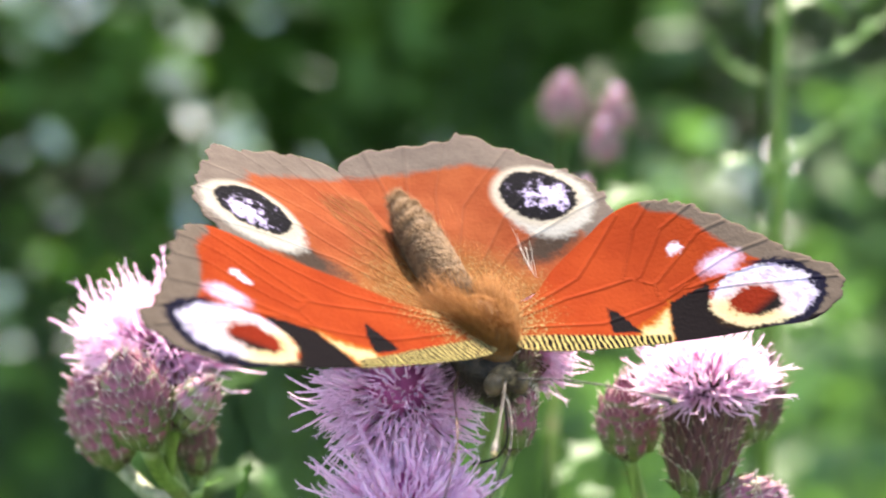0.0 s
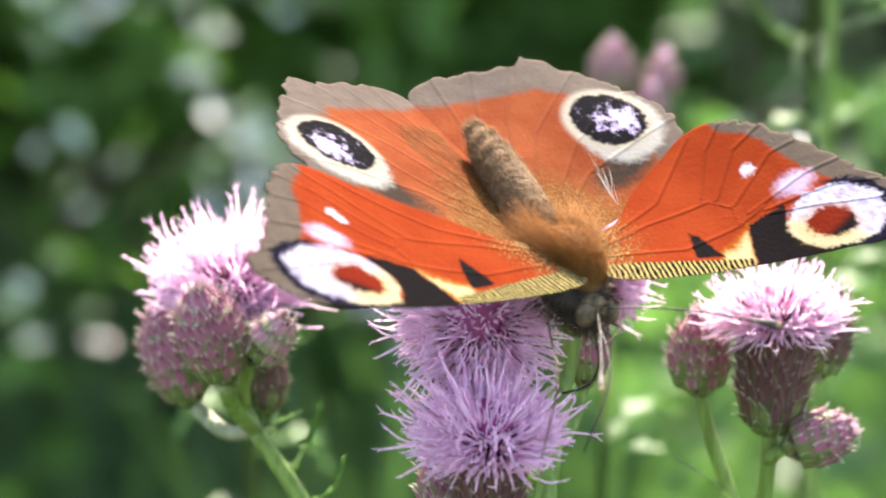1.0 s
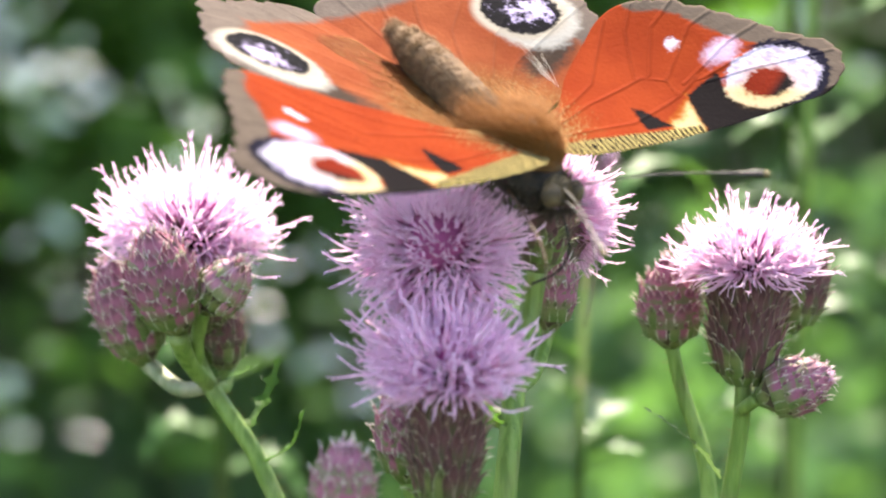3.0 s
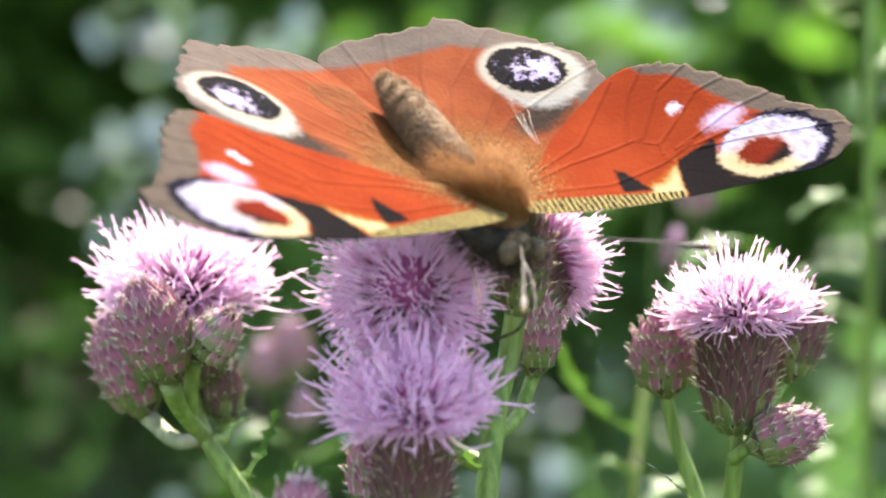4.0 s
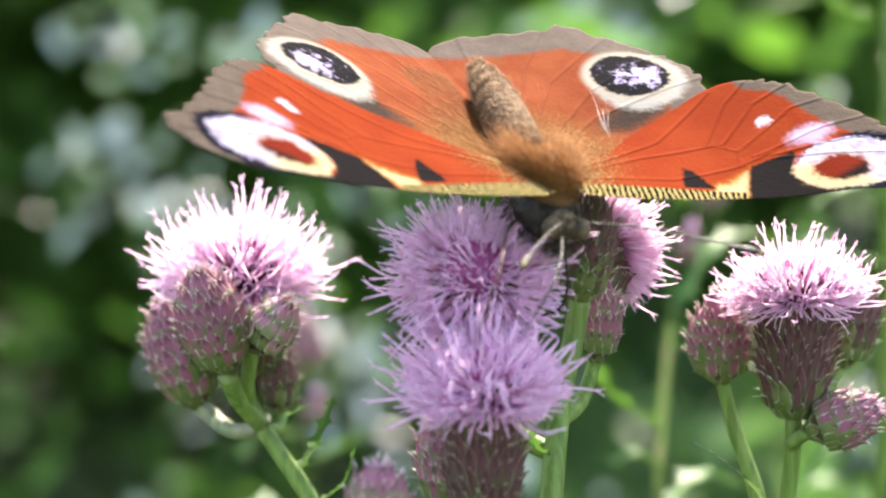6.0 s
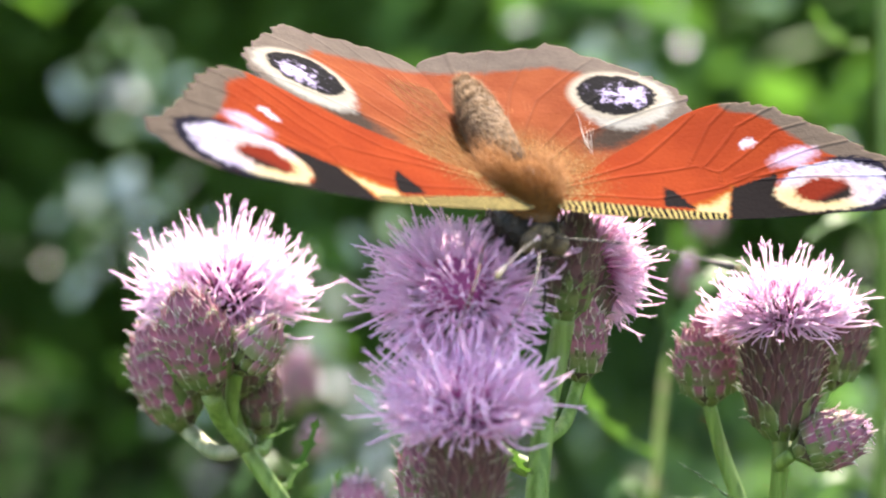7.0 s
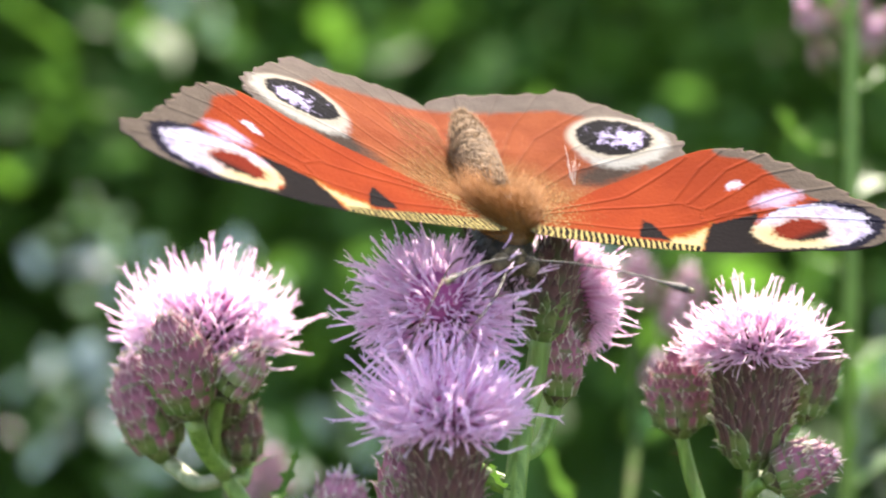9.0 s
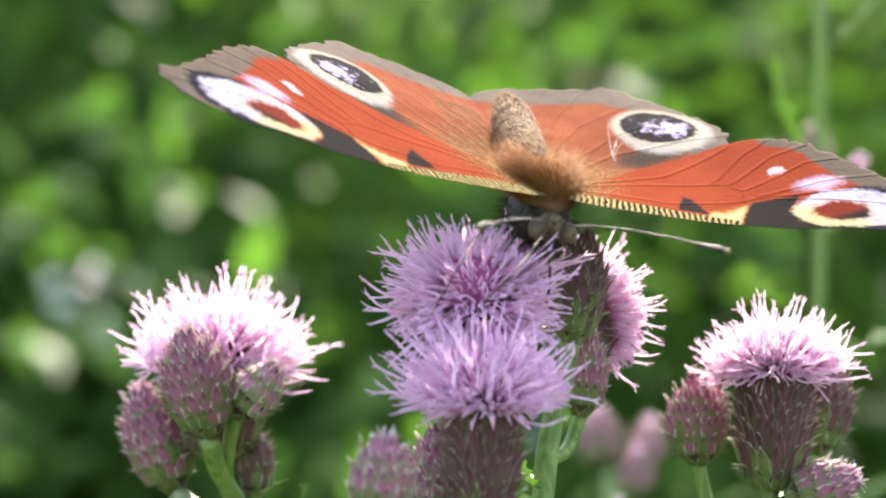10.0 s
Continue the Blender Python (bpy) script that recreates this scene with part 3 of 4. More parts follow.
    def on_tuft(r):
        return Vector((5.3 + r.uniform(-0.2, 0.2), 0.6 + r.uniform(0, 2.0), 1.5)), Vector((r.uniform(0.0, 0.5), 1.0, 0.35))

    for name, count, root, length, thick, spread, mat, label in (
            ("breast_hair", 900, on_breast, 1.0, 0.02, 0.4, HAIR_DARK, "black hairs"), ("white_hair_tuft", 9, on_tuft, 3.4, 0.014, 0.2, HAIR_WHITE, "fine white hairs"),
            ("thorax_hair", 7000, on_thorax, 0.75, 0.013, 0.45, HAIR_RUST, "rust-coloured fur"), ("abdomen_hair", 4200, on_abdomen, 0.6, 0.014, 0.3, HAIR_PALE, "pale brown fur"),
            ("flank_hair", 3600, on_flank, 3.3, 0.008, 0.35, HAIR_RUST, "long rusty fur swept back"),
            ("wing_root_hair", 1900, on_root, 1.4, 0.010, 0.08, HAIR_RUST, "long golden-brown hairs"), ("head_hair", 500, on_head, 0.9, 0.03, 0.4, HAIR_DARK, "dark bristles")):
        bm = bmesh.new()
        hairs(bm, rng, count, root, length, thick, spread)
        part(name, bm, mat, b, label)
    for az, up, side in ((-36.0, 9.0, -1), (17.0, 24.0, 1)):
        bm = bmesh.new()
        tip = Vector((0.0, -13.0, 0.0))
        line = spline([(0, 0, 0), (0, -4.5, 0.35), (0, -9.0, 0.3), tip], 8)
        tube(bm, line, [0.062] * (len(line) - 5) + [0.1, 0.15, 0.21, 0.24, 0.15], 7)
        a = part("antenna", bm, ANTENNA, b, "thin dark antenna")
        a.matrix_local = pose(side * 0.45 * MM, -6.2 * MM, -1.3 * MM, -up, 0, az)
        bm = bmesh.new()
        ellipsoid(bm, tip, (0.19, 0.24, 0.19), 0, 10, 6)
        part("antenna_tip", bm, KNOB, a, "yellowish antenna tip")
    for points, mat, label in LEGS:
        bm = bmesh.new()
        line = spline(points, 6)
        tube(bm, line, [0.09 - 0.045 * i / len(line) for i in range(len(line))], 7)
        part("leg", bm, mat, b, label)
    bm = bmesh.new()
    line = spline([(0, -6.2, -3.0), (0.3, -7.2, -5.0), (0.5, -6.6, -7.0), (-0.4, -5.6, -8.2)], 6)
    tube(bm, line, 0.09, 6)
    part("proboscis", bm, CHITIN, b, "dark curved proboscis")
    return b

LEGS = [([(-1.4, -2.5, -2.8), (-4.4, -6.8, -1.9), (-6.8, -11.6, -2.5), (-8.9, -14.6, -5.6)], LEG, "thin brown leg"),
        ([(0.2, -4.4, -2.8), (-1.0, -7.4, -1.7), (-3.4, -12.3, -2.2), (-6.5, -15.4, -4.9)], CHITIN, "thin dark leg"),
        ([(1.5, -1.0, -3.2), (3.2, -1.6, -4.2), (2.6, -3.0, -6.2)], LEG, "thin brown leg")]


# ---- thistles ----
def strand(bm, lay, rng, length, bend, wiggle, thick, lobes, place=None, sides=5):
    """One floret: a thin tube that curves over, widens and splits into narrow wavy lobes. bend: radians that it turns towards x."""
    wave, sway = rng.uniform(0, 6.3), rng.uniform(-0.35, 0.35)
    q, line, steps = Vector((0.0, 0.0, 0.0)), [], 8
    for i in range(steps + 1):
        line.append(q.copy())
        t = (i + 0.5) / steps
        a = bend * t ** 1.6 + wiggle * math.sin(wave + 6.0 * t) * t
        b = sway * t + wiggle * math.cos(wave * 1.7 + 5.0 * t) * t
        q = q + Vector((math.sin(a), math.sin(b) * math.cos(a), math.cos(a) * math.cos(b))) * length * 0.82 / steps
    made = []
    for ring in tube(bm, line, [thick * k for k in (0.85, 0.8, 0.8, 0.85, 0.95, 1.05, 1.1, 1.1, 0.95)], sides, True, lay):
        made += ring
    e, ahead = line[-1], (line[-1] - line[-2]).normalized()
    side = ahead.orthogonal().normalized()
    for i in range(lobes):
        out = Matrix.Rotation(2 * math.pi * i / lobes + rng.uniform(-0.5, 0.5), 3, ahead) @ side
        l, open_ = length * rng.uniform(0.07, 0.13), rng.uniform(0.05, 0.28)
        way = (ahead + out * open_).normalized()
        curl = (ahead * 0.5 + out * rng.uniform(-0.6, 0.8)).normalized()
        for ring in tube(bm, [e, e + way * l * 0.55, e + way * l * 0.75 + curl * l * 0.4], [thick * 0.75, thick * 0.6, thick * 0.25], 4, True):
            for v in ring:
                v[lay] = 1.0
            made += ring
    if place:
        for v in made:
            v.co = place @ v.co


def floret_meshes(material, curl=0.0):
    """Alike florets. curl: how far their ends turn up."""
    made = []
    for k in range(14):
        rng = random.Random(40 + k)
        bm = bmesh.new()
        lay = bm.verts.layers.float.new("along")
        strand(bm, lay, rng, 5.75, rng.uniform(-0.35, 0.55) + curl * rng.uniform(0.6, 1.5), rng.uniform(0.05, 0.24), rng.uniform(0.06, 0.072), rng.choice((2, 2, 3)))
        made.append(part("floret", bm, material).data)
        bpy.data.objects.remove(bpy.data.objects["floret"])
    return made


def bract_mesh(material, key, slim=1.0):
    """One scale of a flower head: a keeled blade that narrows to a short spine standing off."""
    rng = random.Random(key)
    bm = bmesh.new()
    lay, rim = bm.verts.layers.float.new("along"), bm.verts.layers.float.new("rim")
    rows = []
    for t, w in ((0.0, 0.34), (0.25, 0.46), (0.5, 0.47), (0.72, 0.34), (0.9, 0.15), (1.0, 0.05)):
        row = []
        for s in (-1, -0.5, 0, 0.5, 1):
            lift = 0.17 * (1 - s * s) + 0.10 * t + 0.22 * t ** 5 + (rng.uniform(-0.04, 0.04) if abs(s) == 1 else 0.0)
            v = bm.verts.new((s * w * slim * rng.uniform(0.92, 1.08), 2.0 * t, lift))
            v[lay], v[rim] = t, abs(s)
            row.append(v)
        rows.append(row)
    for a, b in zip(rows, rows[1:]):
        for i in range(4):
            bm.faces.new((a[i], a[i + 1], b[i + 1], b[i]))
    lean = rng.uniform(-0.15, 0.15)
    for ring in tube(bm, [Vector((0, 1.9, 0.34)), Vector((lean * 0.5, 2.12, 0.48)), Vector((lean, 2.22 + rng.uniform(0, 0.15), 0.72 + rng.uniform(0, 0.2)))], [0.07, 0.055, 0.015], 4):
        for v in ring:
            v[lay], v[rim] = 1.1, 0.0
    me = part("bract", bm, material).data
    bpy.data.objects.remove(bpy.data.objects["bract"])
    return me


FLORETS, BUD_FLORETS, CURLED = floret_meshes(FLORET), floret_meshes(BUD_FLORET), floret_meshes(FLORET, 0.85)
BRACTS = {key: [bract_mesh(mat, k, slim) for k in range(4)] for key, mat, slim in ((False, BRACT, 0.86), (True, BRACT_PINK, 1.0), (None, BRACT_GREEN, 1.0), ("pale", BRACT_PALE, 0.9))}


def flower_head(plant, base, top, width, seed, bloom=0.0, count=0, pink=False, tuft=0.0, face=None, droop=95.0, curly=0.65, under=99.0):
    """A head of overlapping scales from base to top (millimetres in the plant's space). bloom: length of its open florets; tuft: of a few that peep out. under: the height
    at which what rests on the flower presses its florets down."""
    rng = random.Random(seed)
    width *= 0.93
    a, b = Vector(base), Vector(top)
    length = (b - a).length
    ahead = (b - a).normalized()
    shape = [(0.0, 0.36), (0.05, 0.74), (0.13, 0.93), (0.28, 1.0), (0.62, 0.99), (0.84, 0.94), (1.0, 0.90)] if bloom else [(0.0, 0.16), (0.06, 0.55), (0.18, 0.84), (0.38, 1.0), (0.60, 0.97), (0.80, 0.80), (0.92, 0.56), (1.0, 0.20)]

    def radius(s):
        for (s0, r0), (s1, r1) in zip(shape, shape[1:]):
            if s <= s1:
                return width / 2 * (r0 + (r1 - r0) * (s - s0) / (s1 - s0))
        return width / 2 * shape[-1][1]

    bm = bmesh.new()
    lathe(bm, [(s, max(0.05, radius(s) - 0.42)) for s in (0.0, 0.03, 0.08, 0.15, 0.25, 0.4, 0.6, 0.75, 0.88, 0.96, 1.0)], a, b, 20)
    cup = part("flower_head", bm, CUP, plant, "purple-brown scaly thistle flower head" if bloom else "closed purple-green thistle bud")
    side = ahead.orthogonal().normalized()
    other = ahead.cross(side)
    rows = max(4, round(length * (1.1 if bloom else 1.05)))
    for row in range(rows):
        s = 0.02 + (0.78 if bloom else 0.94 - 1.1 / length) * row / (rows - 1)
        n = max(6, round(2 * math.pi * radius(s) / (0.56 if bloom else 0.62)))
        for i in range(n):
            ang = 2 * math.pi * (i + 0.5 * (row % 2) + rng.uniform(-0.16, 0.16)) / n
            out = math.cos(ang) * side + math.sin(ang) * other
            reach = min(1.0, s + 1.7 / length)
            r0, r1 = radius(s), radius(reach)
            up = (ahead * max(0.03, reach - s) * length + out * (r1 - r0)).normalized()
            normal = (out - up * out.dot(up)).normalized()
            x = up.cross(normal)
            size = min(0.98, length / 5.6) * (0.85 + 0.25 * s) * rng.uniform(0.9, 1.1)
            place = a + ahead * (s * length) + out * (r0 - 0.12)
            tilt = Matrix.Rotation(radians(rng.uniform(-8, 8)), 4, "Z") @ Matrix.Rotation(radians(rng.uniform(1, 9) if bloom else rng.uniform(-2, 4)), 4, "X")
            ob = part("bract", None, None, cup, data=rng.choice(BRACTS[None if s < (rng.uniform(0.0, 0.2) if bloom else rng.uniform(0.05, 0.38)) else pink]))
            ob.matrix_local = Matrix.Translation(place * MM) @ Matrix((x, up, normal)).transposed().to_4x4() @ tilt @ Matrix.Diagonal((size * rng.uniform(0.85, 1.0) * (1.0 if bloom else 1.12), size * (1.25 if bloom else 0.8 + 0.25 * s) * rng.uniform(0.88, 1.12), size * (1.0 if bloom else 0.75), 1.0))
    if bloom or tuft:
        if bloom:
            floret_mass(cup, b, Vector(face or ahead).normalized(), bloom, radius(1.0), droop, seed, under)
        if face:
            ahead = Vector(face).normalized()
            side = ahead.orthogonal().normalized()
            other = ahead.cross(side)
        for i in range(count):
            k = math.sqrt((i + 0.5) / count)
            lean = radians((droop if bloom else 14.0) * k ** 1.1 * rng.uniform(0.86, 1.12))
            ang = i * 2.39996 + rng.uniform(-0.2, 0.2)
            out = math.cos(ang) * side + math.sin(ang) * other
            root = b + out * radius(1.0) * 0.8 * k - ahead * 0.5
            far = rng.random() < 0.3
            long = (bloom or tuft) * (rng.uniform(1.0, 1.2) if far else rng.uniform(0.7, 0.95))
            curled = bloom and k > 0.6 and rng.random() < curly
            if bloom and k > 0.95:
                lean *= rng.uniform(1.0, 1.4)
                long *= 0.62
            elif curled:
                lean *= 1.2
            lean = min(lean, radians(125))
            way = ahead * math.cos(lean) + out * math.sin(lean)
            if (root + way * long).z > under and (root + way * long).y > -14.5:
                continue
            x = (ahead - way * ahead.dot(way))
            x = x.normalized() if x.length > 0.05 else side
            spin = Matrix.Rotation(rng.uniform(-0.7, 0.7) if curled else rng.uniform(-3.1, 3.1), 4, "Z")
            fat = long / 5.75 if bloom else 0.6
            ob = part("floret", None, None, cup, data=rng.choice(CURLED if curled else FLORETS if bloom or tuft > 1.5 else BUD_FLORETS))
            ob.matrix_local = Matrix.Translation(root * MM) @ Matrix((x, way.cross(x), way)).transposed().to_4x4() @ spin @ Matrix.Diagonal((fat, fat, long / 5.75, 1.0))
    return cup


def floret_mass(cup, root, ahead, length, spread, droop, seed, under):
    """The dense cushion of short florets within a bloom."""
    rng = random.Random(seed + 900)
    side = ahead.orthogonal().normalized()
    other = ahead.cross(side)
    bm = bmesh.new()
    lay = bm.verts.layers.float.new("along")
    dome = bmesh.ops.create_uvsphere(bm, u_segments=16, v_segments=10, radius=length * 0.36)["verts"]
    bmesh.ops.translate(bm, vec=root + ahead * length * 0.06, verts=dome)
    for i in range(760):
        k = math.sqrt((i + 0.5) / 760)
        ang = i * 2.39996
        lean = radians(droop * 0.98 * k * rng.uniform(0.88, 1.1))
        out = math.cos(ang) * side + math.sin(ang) * other
        way = ahead * math.cos(lean) + out * math.sin(lean)
        l = length * rng.uniform(0.55, 0.82)
        a = root + out * spread * 0.8 * k - ahead * 0.5
        if (a + way * l).z > under and (a + way * l).y > -14.5:
            continue
        x = way.orthogonal().normalized()
        turn = Matrix.Translation(a) @ Matrix((x, way.cross(x), way)).transposed().to_4x4()
        strand(bm, lay, rng, l, rng.uniform(0.0, 0.5), rng.uniform(0.05, 0.3), 0.062, 2, turn, 4)
    tagged(part("floret_cushion", bm, FLORET, cup, "dense short lilac florets"), kind="stuff")


def stalk(plant, points, radii, name="stem", material=None, label="", ribs=True):
    bm = bmesh.new()
    line = spline(points, 6)
    k = len(line) - 1
    way = [0.0]
    for q, r in zip(line, line[1:]):
        way.append(way[-1] + (r - q).length)
    rad = [radii[0] + (radii[1] - radii[0]) * w / way[-1] for w in way]
    rings = tube(bm, line, rad, 14)
    if ribs:
        for i, ring in enumerate(rings):
            for j, v in enumerate(ring):
                v.co = line[i] + (v.co - line[i]) * (1.06 if j % 2 else 0.95)
    return part(name, bm, material or STEM, plant, label)


def spiny_leaf(plant, points, width, seed, material=None, name="leaf"):
    """A narrow lobed thistle leaf with spines along its edge."""
    rng = random.Random(seed)
    bm = bmesh.new()
    line = spline(points, 8)
    k = len(line) - 1
    up = Vector((0, 0, 1))
    rows = []
    for i, q in enumerate(line):
        t = i / k
        ahead = (line[min(i + 1, k)] - line[max(i - 1, 0)]).normalized()
        across = ahead.cross(up).normalized()
        nrm = across.cross(ahead)
        w = width * math.sin(math.pi * min(1.0, 0.12 + 0.88 * t)) ** 0.7 * (1.0 + (0.75 if i % 4 == 2 else -0.35))
        rows.append([bm.verts.new(q + across * w * s + nrm * (0.25 * w * abs(s) + rng.uniform(-0.08, 0.08) * width)) for s in (-1, -0.5, 0, 0.5, 1)])
        if i % 4 == 2:
            for s in (-1, 1):
                e = q + across * w * s
                tube(bm, [e, e + across * s * width * 0.5 + ahead * width * 0.3], [0.07, 0.015], 4)
    for a, b in zip(rows, rows[1:]):
        for j in range(4):
            bm.faces.new((a[j], a[j + 1], b[j + 1], b[j]))
    return part(name, bm, material or LEAF, plant, "spiny lobed green leaf")


PALE_LEAF_GREEN = leaf_material("young_thistle_leaf", (0.10, 0.16, 0.06), (0.16, 0.22, 0.10), share=0.25, scale=300.0, through_colour=(0.14, 0.24, 0.05))


def spines(plant, points, count, seed):
    """Fine hairs along a stem."""
    rng = random.Random(seed)
    line = spline(points, 10)
    bm = bmesh.new()

    def root(r):
        i = r.randrange(len(line) - 1)
        return line[i].lerp(line[i + 1], r.random()), Vector((r.uniform(-1, 1), r.uniform(-1, 1), r.uniform(-0.3, 0.5)))
    hairs(bm, rng, count, root, 1.0, 0.018, 0.2)
    return part("stem_hairs", bm, HAIR_PALE, plant, "fine pale hairs")


THISTLES = "creeping thistles"
AT = (0.0, 0.0, UP)
DOWN = -UP / MM


def left_thistle():
    p = thing("thistle", "thistle with one white-lit open bloom above closed purple buds", "thistle", THISTLES, AT)
    flower_head(p, (-18.8, 14.0, -4.6), (-18.9, 13.6, 2.3), 5.2, 1, 5.8, 320, droop=96, face=(0.05, -0.14, 1), curly=0.8)
    flower_head(p, (-19.5, 7.0, -2.5), (-21.1, 6.0, 3.7), 4.7, 2, pink=True)
    flower_head(p, (-18.0, 7.6, -1.4), (-15.5, 6.6, 1.9), 3.6, 3, pink="pale")
    flower_head(p, (-21.6, 15.0, -6.9), (-23.9, 15.4, -0.5), 4.5, 4, pink=True, tuft=1.2, count=24)
    flower_head(p, (-16.6, 14.0, -7.2), (-17.1, 14.4, -2.4), 3.3, 5)
    fork = (-17.6, 10.2, -6.9)
    main = [fork, (-16.4, 9.6, -8.6), (-14.9, 9.0, -10.8), (-12.0, 6.0, -30.0), (-9.0, 4.0, -120.0), (-12.0, 10.0, DOWN)]
    stalk(p, main, (0.52, 2.2))
    stalk(p, [fork, (-18.9, 8.6, -4.8), (-19.5, 7.0, -2.7)], (0.5, 0.6))
    stalk(p, [(-18.4, 9.4, -5.6), (-18.3, 8.4, -3.2), (-18.0, 7.6, -1.3)], (0.35, 0.5))
    stalk(p, [fork, (-19.4, 12.0, -7.6), (-21.6, 15.0, -6.8)], (0.45, 0.55), material=STEM_PALE, label="pale green side stem")
    stalk(p, [fork, (-18.4, 12.6, -6.0), (-18.8, 14.0, -4.4)], (0.5, 0.6))
    stalk(p, [fork, (-16.8, 12.4, -7.6), (-16.6, 14.0, -7.1)], (0.4, 0.5))
    spines(p, main[:4], 160, 6)
    spiny_leaf(p, [fork, (-15.6, 9.4, -5.8), (-14.5, 9.2, -5.2)], 0.45, 7)
    spiny_leaf(p, [(-14.6, 8.8, -11.5), (-12.6, 8.0, -10.0), (-11.8, 8.0, -7.6)], 0.55, 8)
    spiny_leaf(p, [(-15.6, 9.4, -9.8), (-14.0, 11.6, -7.6), (-13.2, 13.0, -5.6)], 0.4, 10)
    return p


def middle_thistle():
    p = thing("thistle", "thistle with crowded lilac blooms shaded by the butterfly", "thistle", THISTLES, AT)
    flower_head(p, (-4.8, -16.4, -6.0), (-4.75, -16.8, 2.3), 3.9, 11, 5.2, 285, droop=88, face=(0, -0.16, 0.98))
    flower_head(p, (-4.4, -7.0, 0.0), (-5.0, -11.3, 7.5), 5.0, 12, 5.2, 300, droop=98, face=(-0.2, -0.76, 0.6), under=11.6)
    flower_head(p, (1.1, -4.6, 4.0), (2.0, -4.2, 10.2), 3.5, 19)
    flower_head(p, (1.6, 1.5, 2.6), (3.3, 4.2, 5.8), 4.2, 13, 4.4, 200, droop=86, face=(0.78, 0.5, 0.2), curly=0.8, under=11.2)
    flower_head(p, (2.2, -1.0, -0.4), (2.7, -1.0, 4.4), 3.1, 14, pink=True)
    flower_head(p, (-10.7, -24.0, -4.2), (-10.4, -24.2, 0.4), 3.9, 15, pink=True, tuft=0.8, count=20)
    flower_head(p, (-6.6, -11.5, -6.0), (-6.9, -11.6, -0.4), 3.6, 16, pink=True, tuft=0.8, count=20)
    main = [(1.1, -4.6, 4.3), (0.8, -4.6, 2.4), (-0.1, -6.2, -1.0), (-0.6, -8.0, -4.6), (-1.2, -9.0, -12.0), (-2.0, -8.0, -40.0), (-3.0, -2.0, -160.0), (-2.0, 8.0, DOWN)]
    stalk(p, main, (0.62, 2.4))
    stalk(p, [(-1.0, -8.8, -11.0), (-3.0, -13.0, -11.0), (-4.8, -16.4, -5.9)], (0.55, 0.5))
    stalk(p, [(-0.4, -7.2, -4.0), (-2.6, -6.4, -3.0), (-4.4, -7.0, 0.1)], (0.55, 0.55))
    stalk(p, [(-0.2, -6.4, -2.4), (1.2, -3.6, -2.0), (2.2, -1.0, -0.3)], (0.4, 0.4))
    stalk(p, [(0.1, -5.6, 0.0), (0.9, -2.0, 0.4), (1.6, 1.5, 2.7)], (0.4, 0.4))
    stalk(p, [(-1.3, -9.0, -16.0), (-7.0, -18.0, -12.0), (-10.7, -24.0, -4.0)], (0.6, 0.5))
    stalk(p, [(-1.3, -9.0, -15.0), (-4.6, -10.6, -11.0), (-6.6, -11.5, -5.8)], (0.55, 0.45))
    spines(p, main[:5], 160, 17)
    spiny_leaf(p, [(-0.4, -7.6, -4.2), (-1.6, -9.2, -3.0), (-2.0, -10.0, -1.8)], 0.32, 18)
    return p


def right_thistle():
    p = thing("thistle", "thistle with a white-lit open bloom and three purple buds", "thistle", THISTLES, AT)
    flower_head(p, (14.35, 3.0, -4.9), (14.4, 3.0, 2.9), 4.3, 21, 4.5, 340, droop=92, face=(-0.05, 0.0, 1), curly=0.5)
    flower_head(p, (10.55, 7.5, -3.9), (10.35, 7.5, 1.4), 4.5, 22, pink=True, tuft=0.7, count=24)
    flower_head(p, (17.7, 8.0, -3.2), (19.0, 8.2, 2.2), 4.0, 23)
    flower_head(p, (14.9, 1.2, -5.3), (19.2, 0.8, -3.7), 4.0, 24, pink=True, tuft=0.75, count=22)
    main = [(14.35, 3.0, -4.8), (14.3, 3.0, -7.0), (13.8, 3.4, -12.0), (12.0, 5.0, -40.0), (10.0, 8.0, -150.0), (14.0, 12.0, DOWN)]
    stalk(p, main, (0.5, 2.2))
    second = [(10.55, 7.5, -3.8), (11.2, 7.4, -6.4), (12.6, 6.6, -10.6), (12.9, 4.6, -20.0)]
    stalk(p, second, (0.4, 0.6))
    stalk(p, [(14.3, 3.2, -6.4), (16.2, 5.8, -4.8), (17.7, 8.0, -3.0)], (0.4, 0.45))
    stalk(p, [(14.3, 3.0, -6.6), (14.3, 1.8, -6.0), (14.9, 1.2, -5.3)], (0.4, 0.4))
    spines(p, main[:4], 150, 25)
    spines(p, second, 90, 26)
    spiny_leaf(p, [(13.2, 3.4, -11.0), (11.6, 2.6, -8.7), (9.8, 2.2, -7.1), (8.1, 2.0, -5.9)], 0.42, 27, PALE_LEAF_GREEN)
    return p


def far_thistle(label, heads, stems, leaves, seed, material=FAR_STEM):
    """A thistle further back, out of focus. heads: base, top, width; stems and leaves: lines of points."""
    p = thing("thistle", label, "thistle", THISTLES, AT)
    for i, (base, top, width) in enumerate(heads):
        flower_head(p, base, top, width, seed + i, pink=True, tuft=1.6, count=16)
    for line, r0, r1 in stems:
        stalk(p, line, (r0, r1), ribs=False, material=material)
    for i, (line, width) in enumerate(leaves):
        spiny_leaf(p, line, width, seed + 50 + i)
    return p


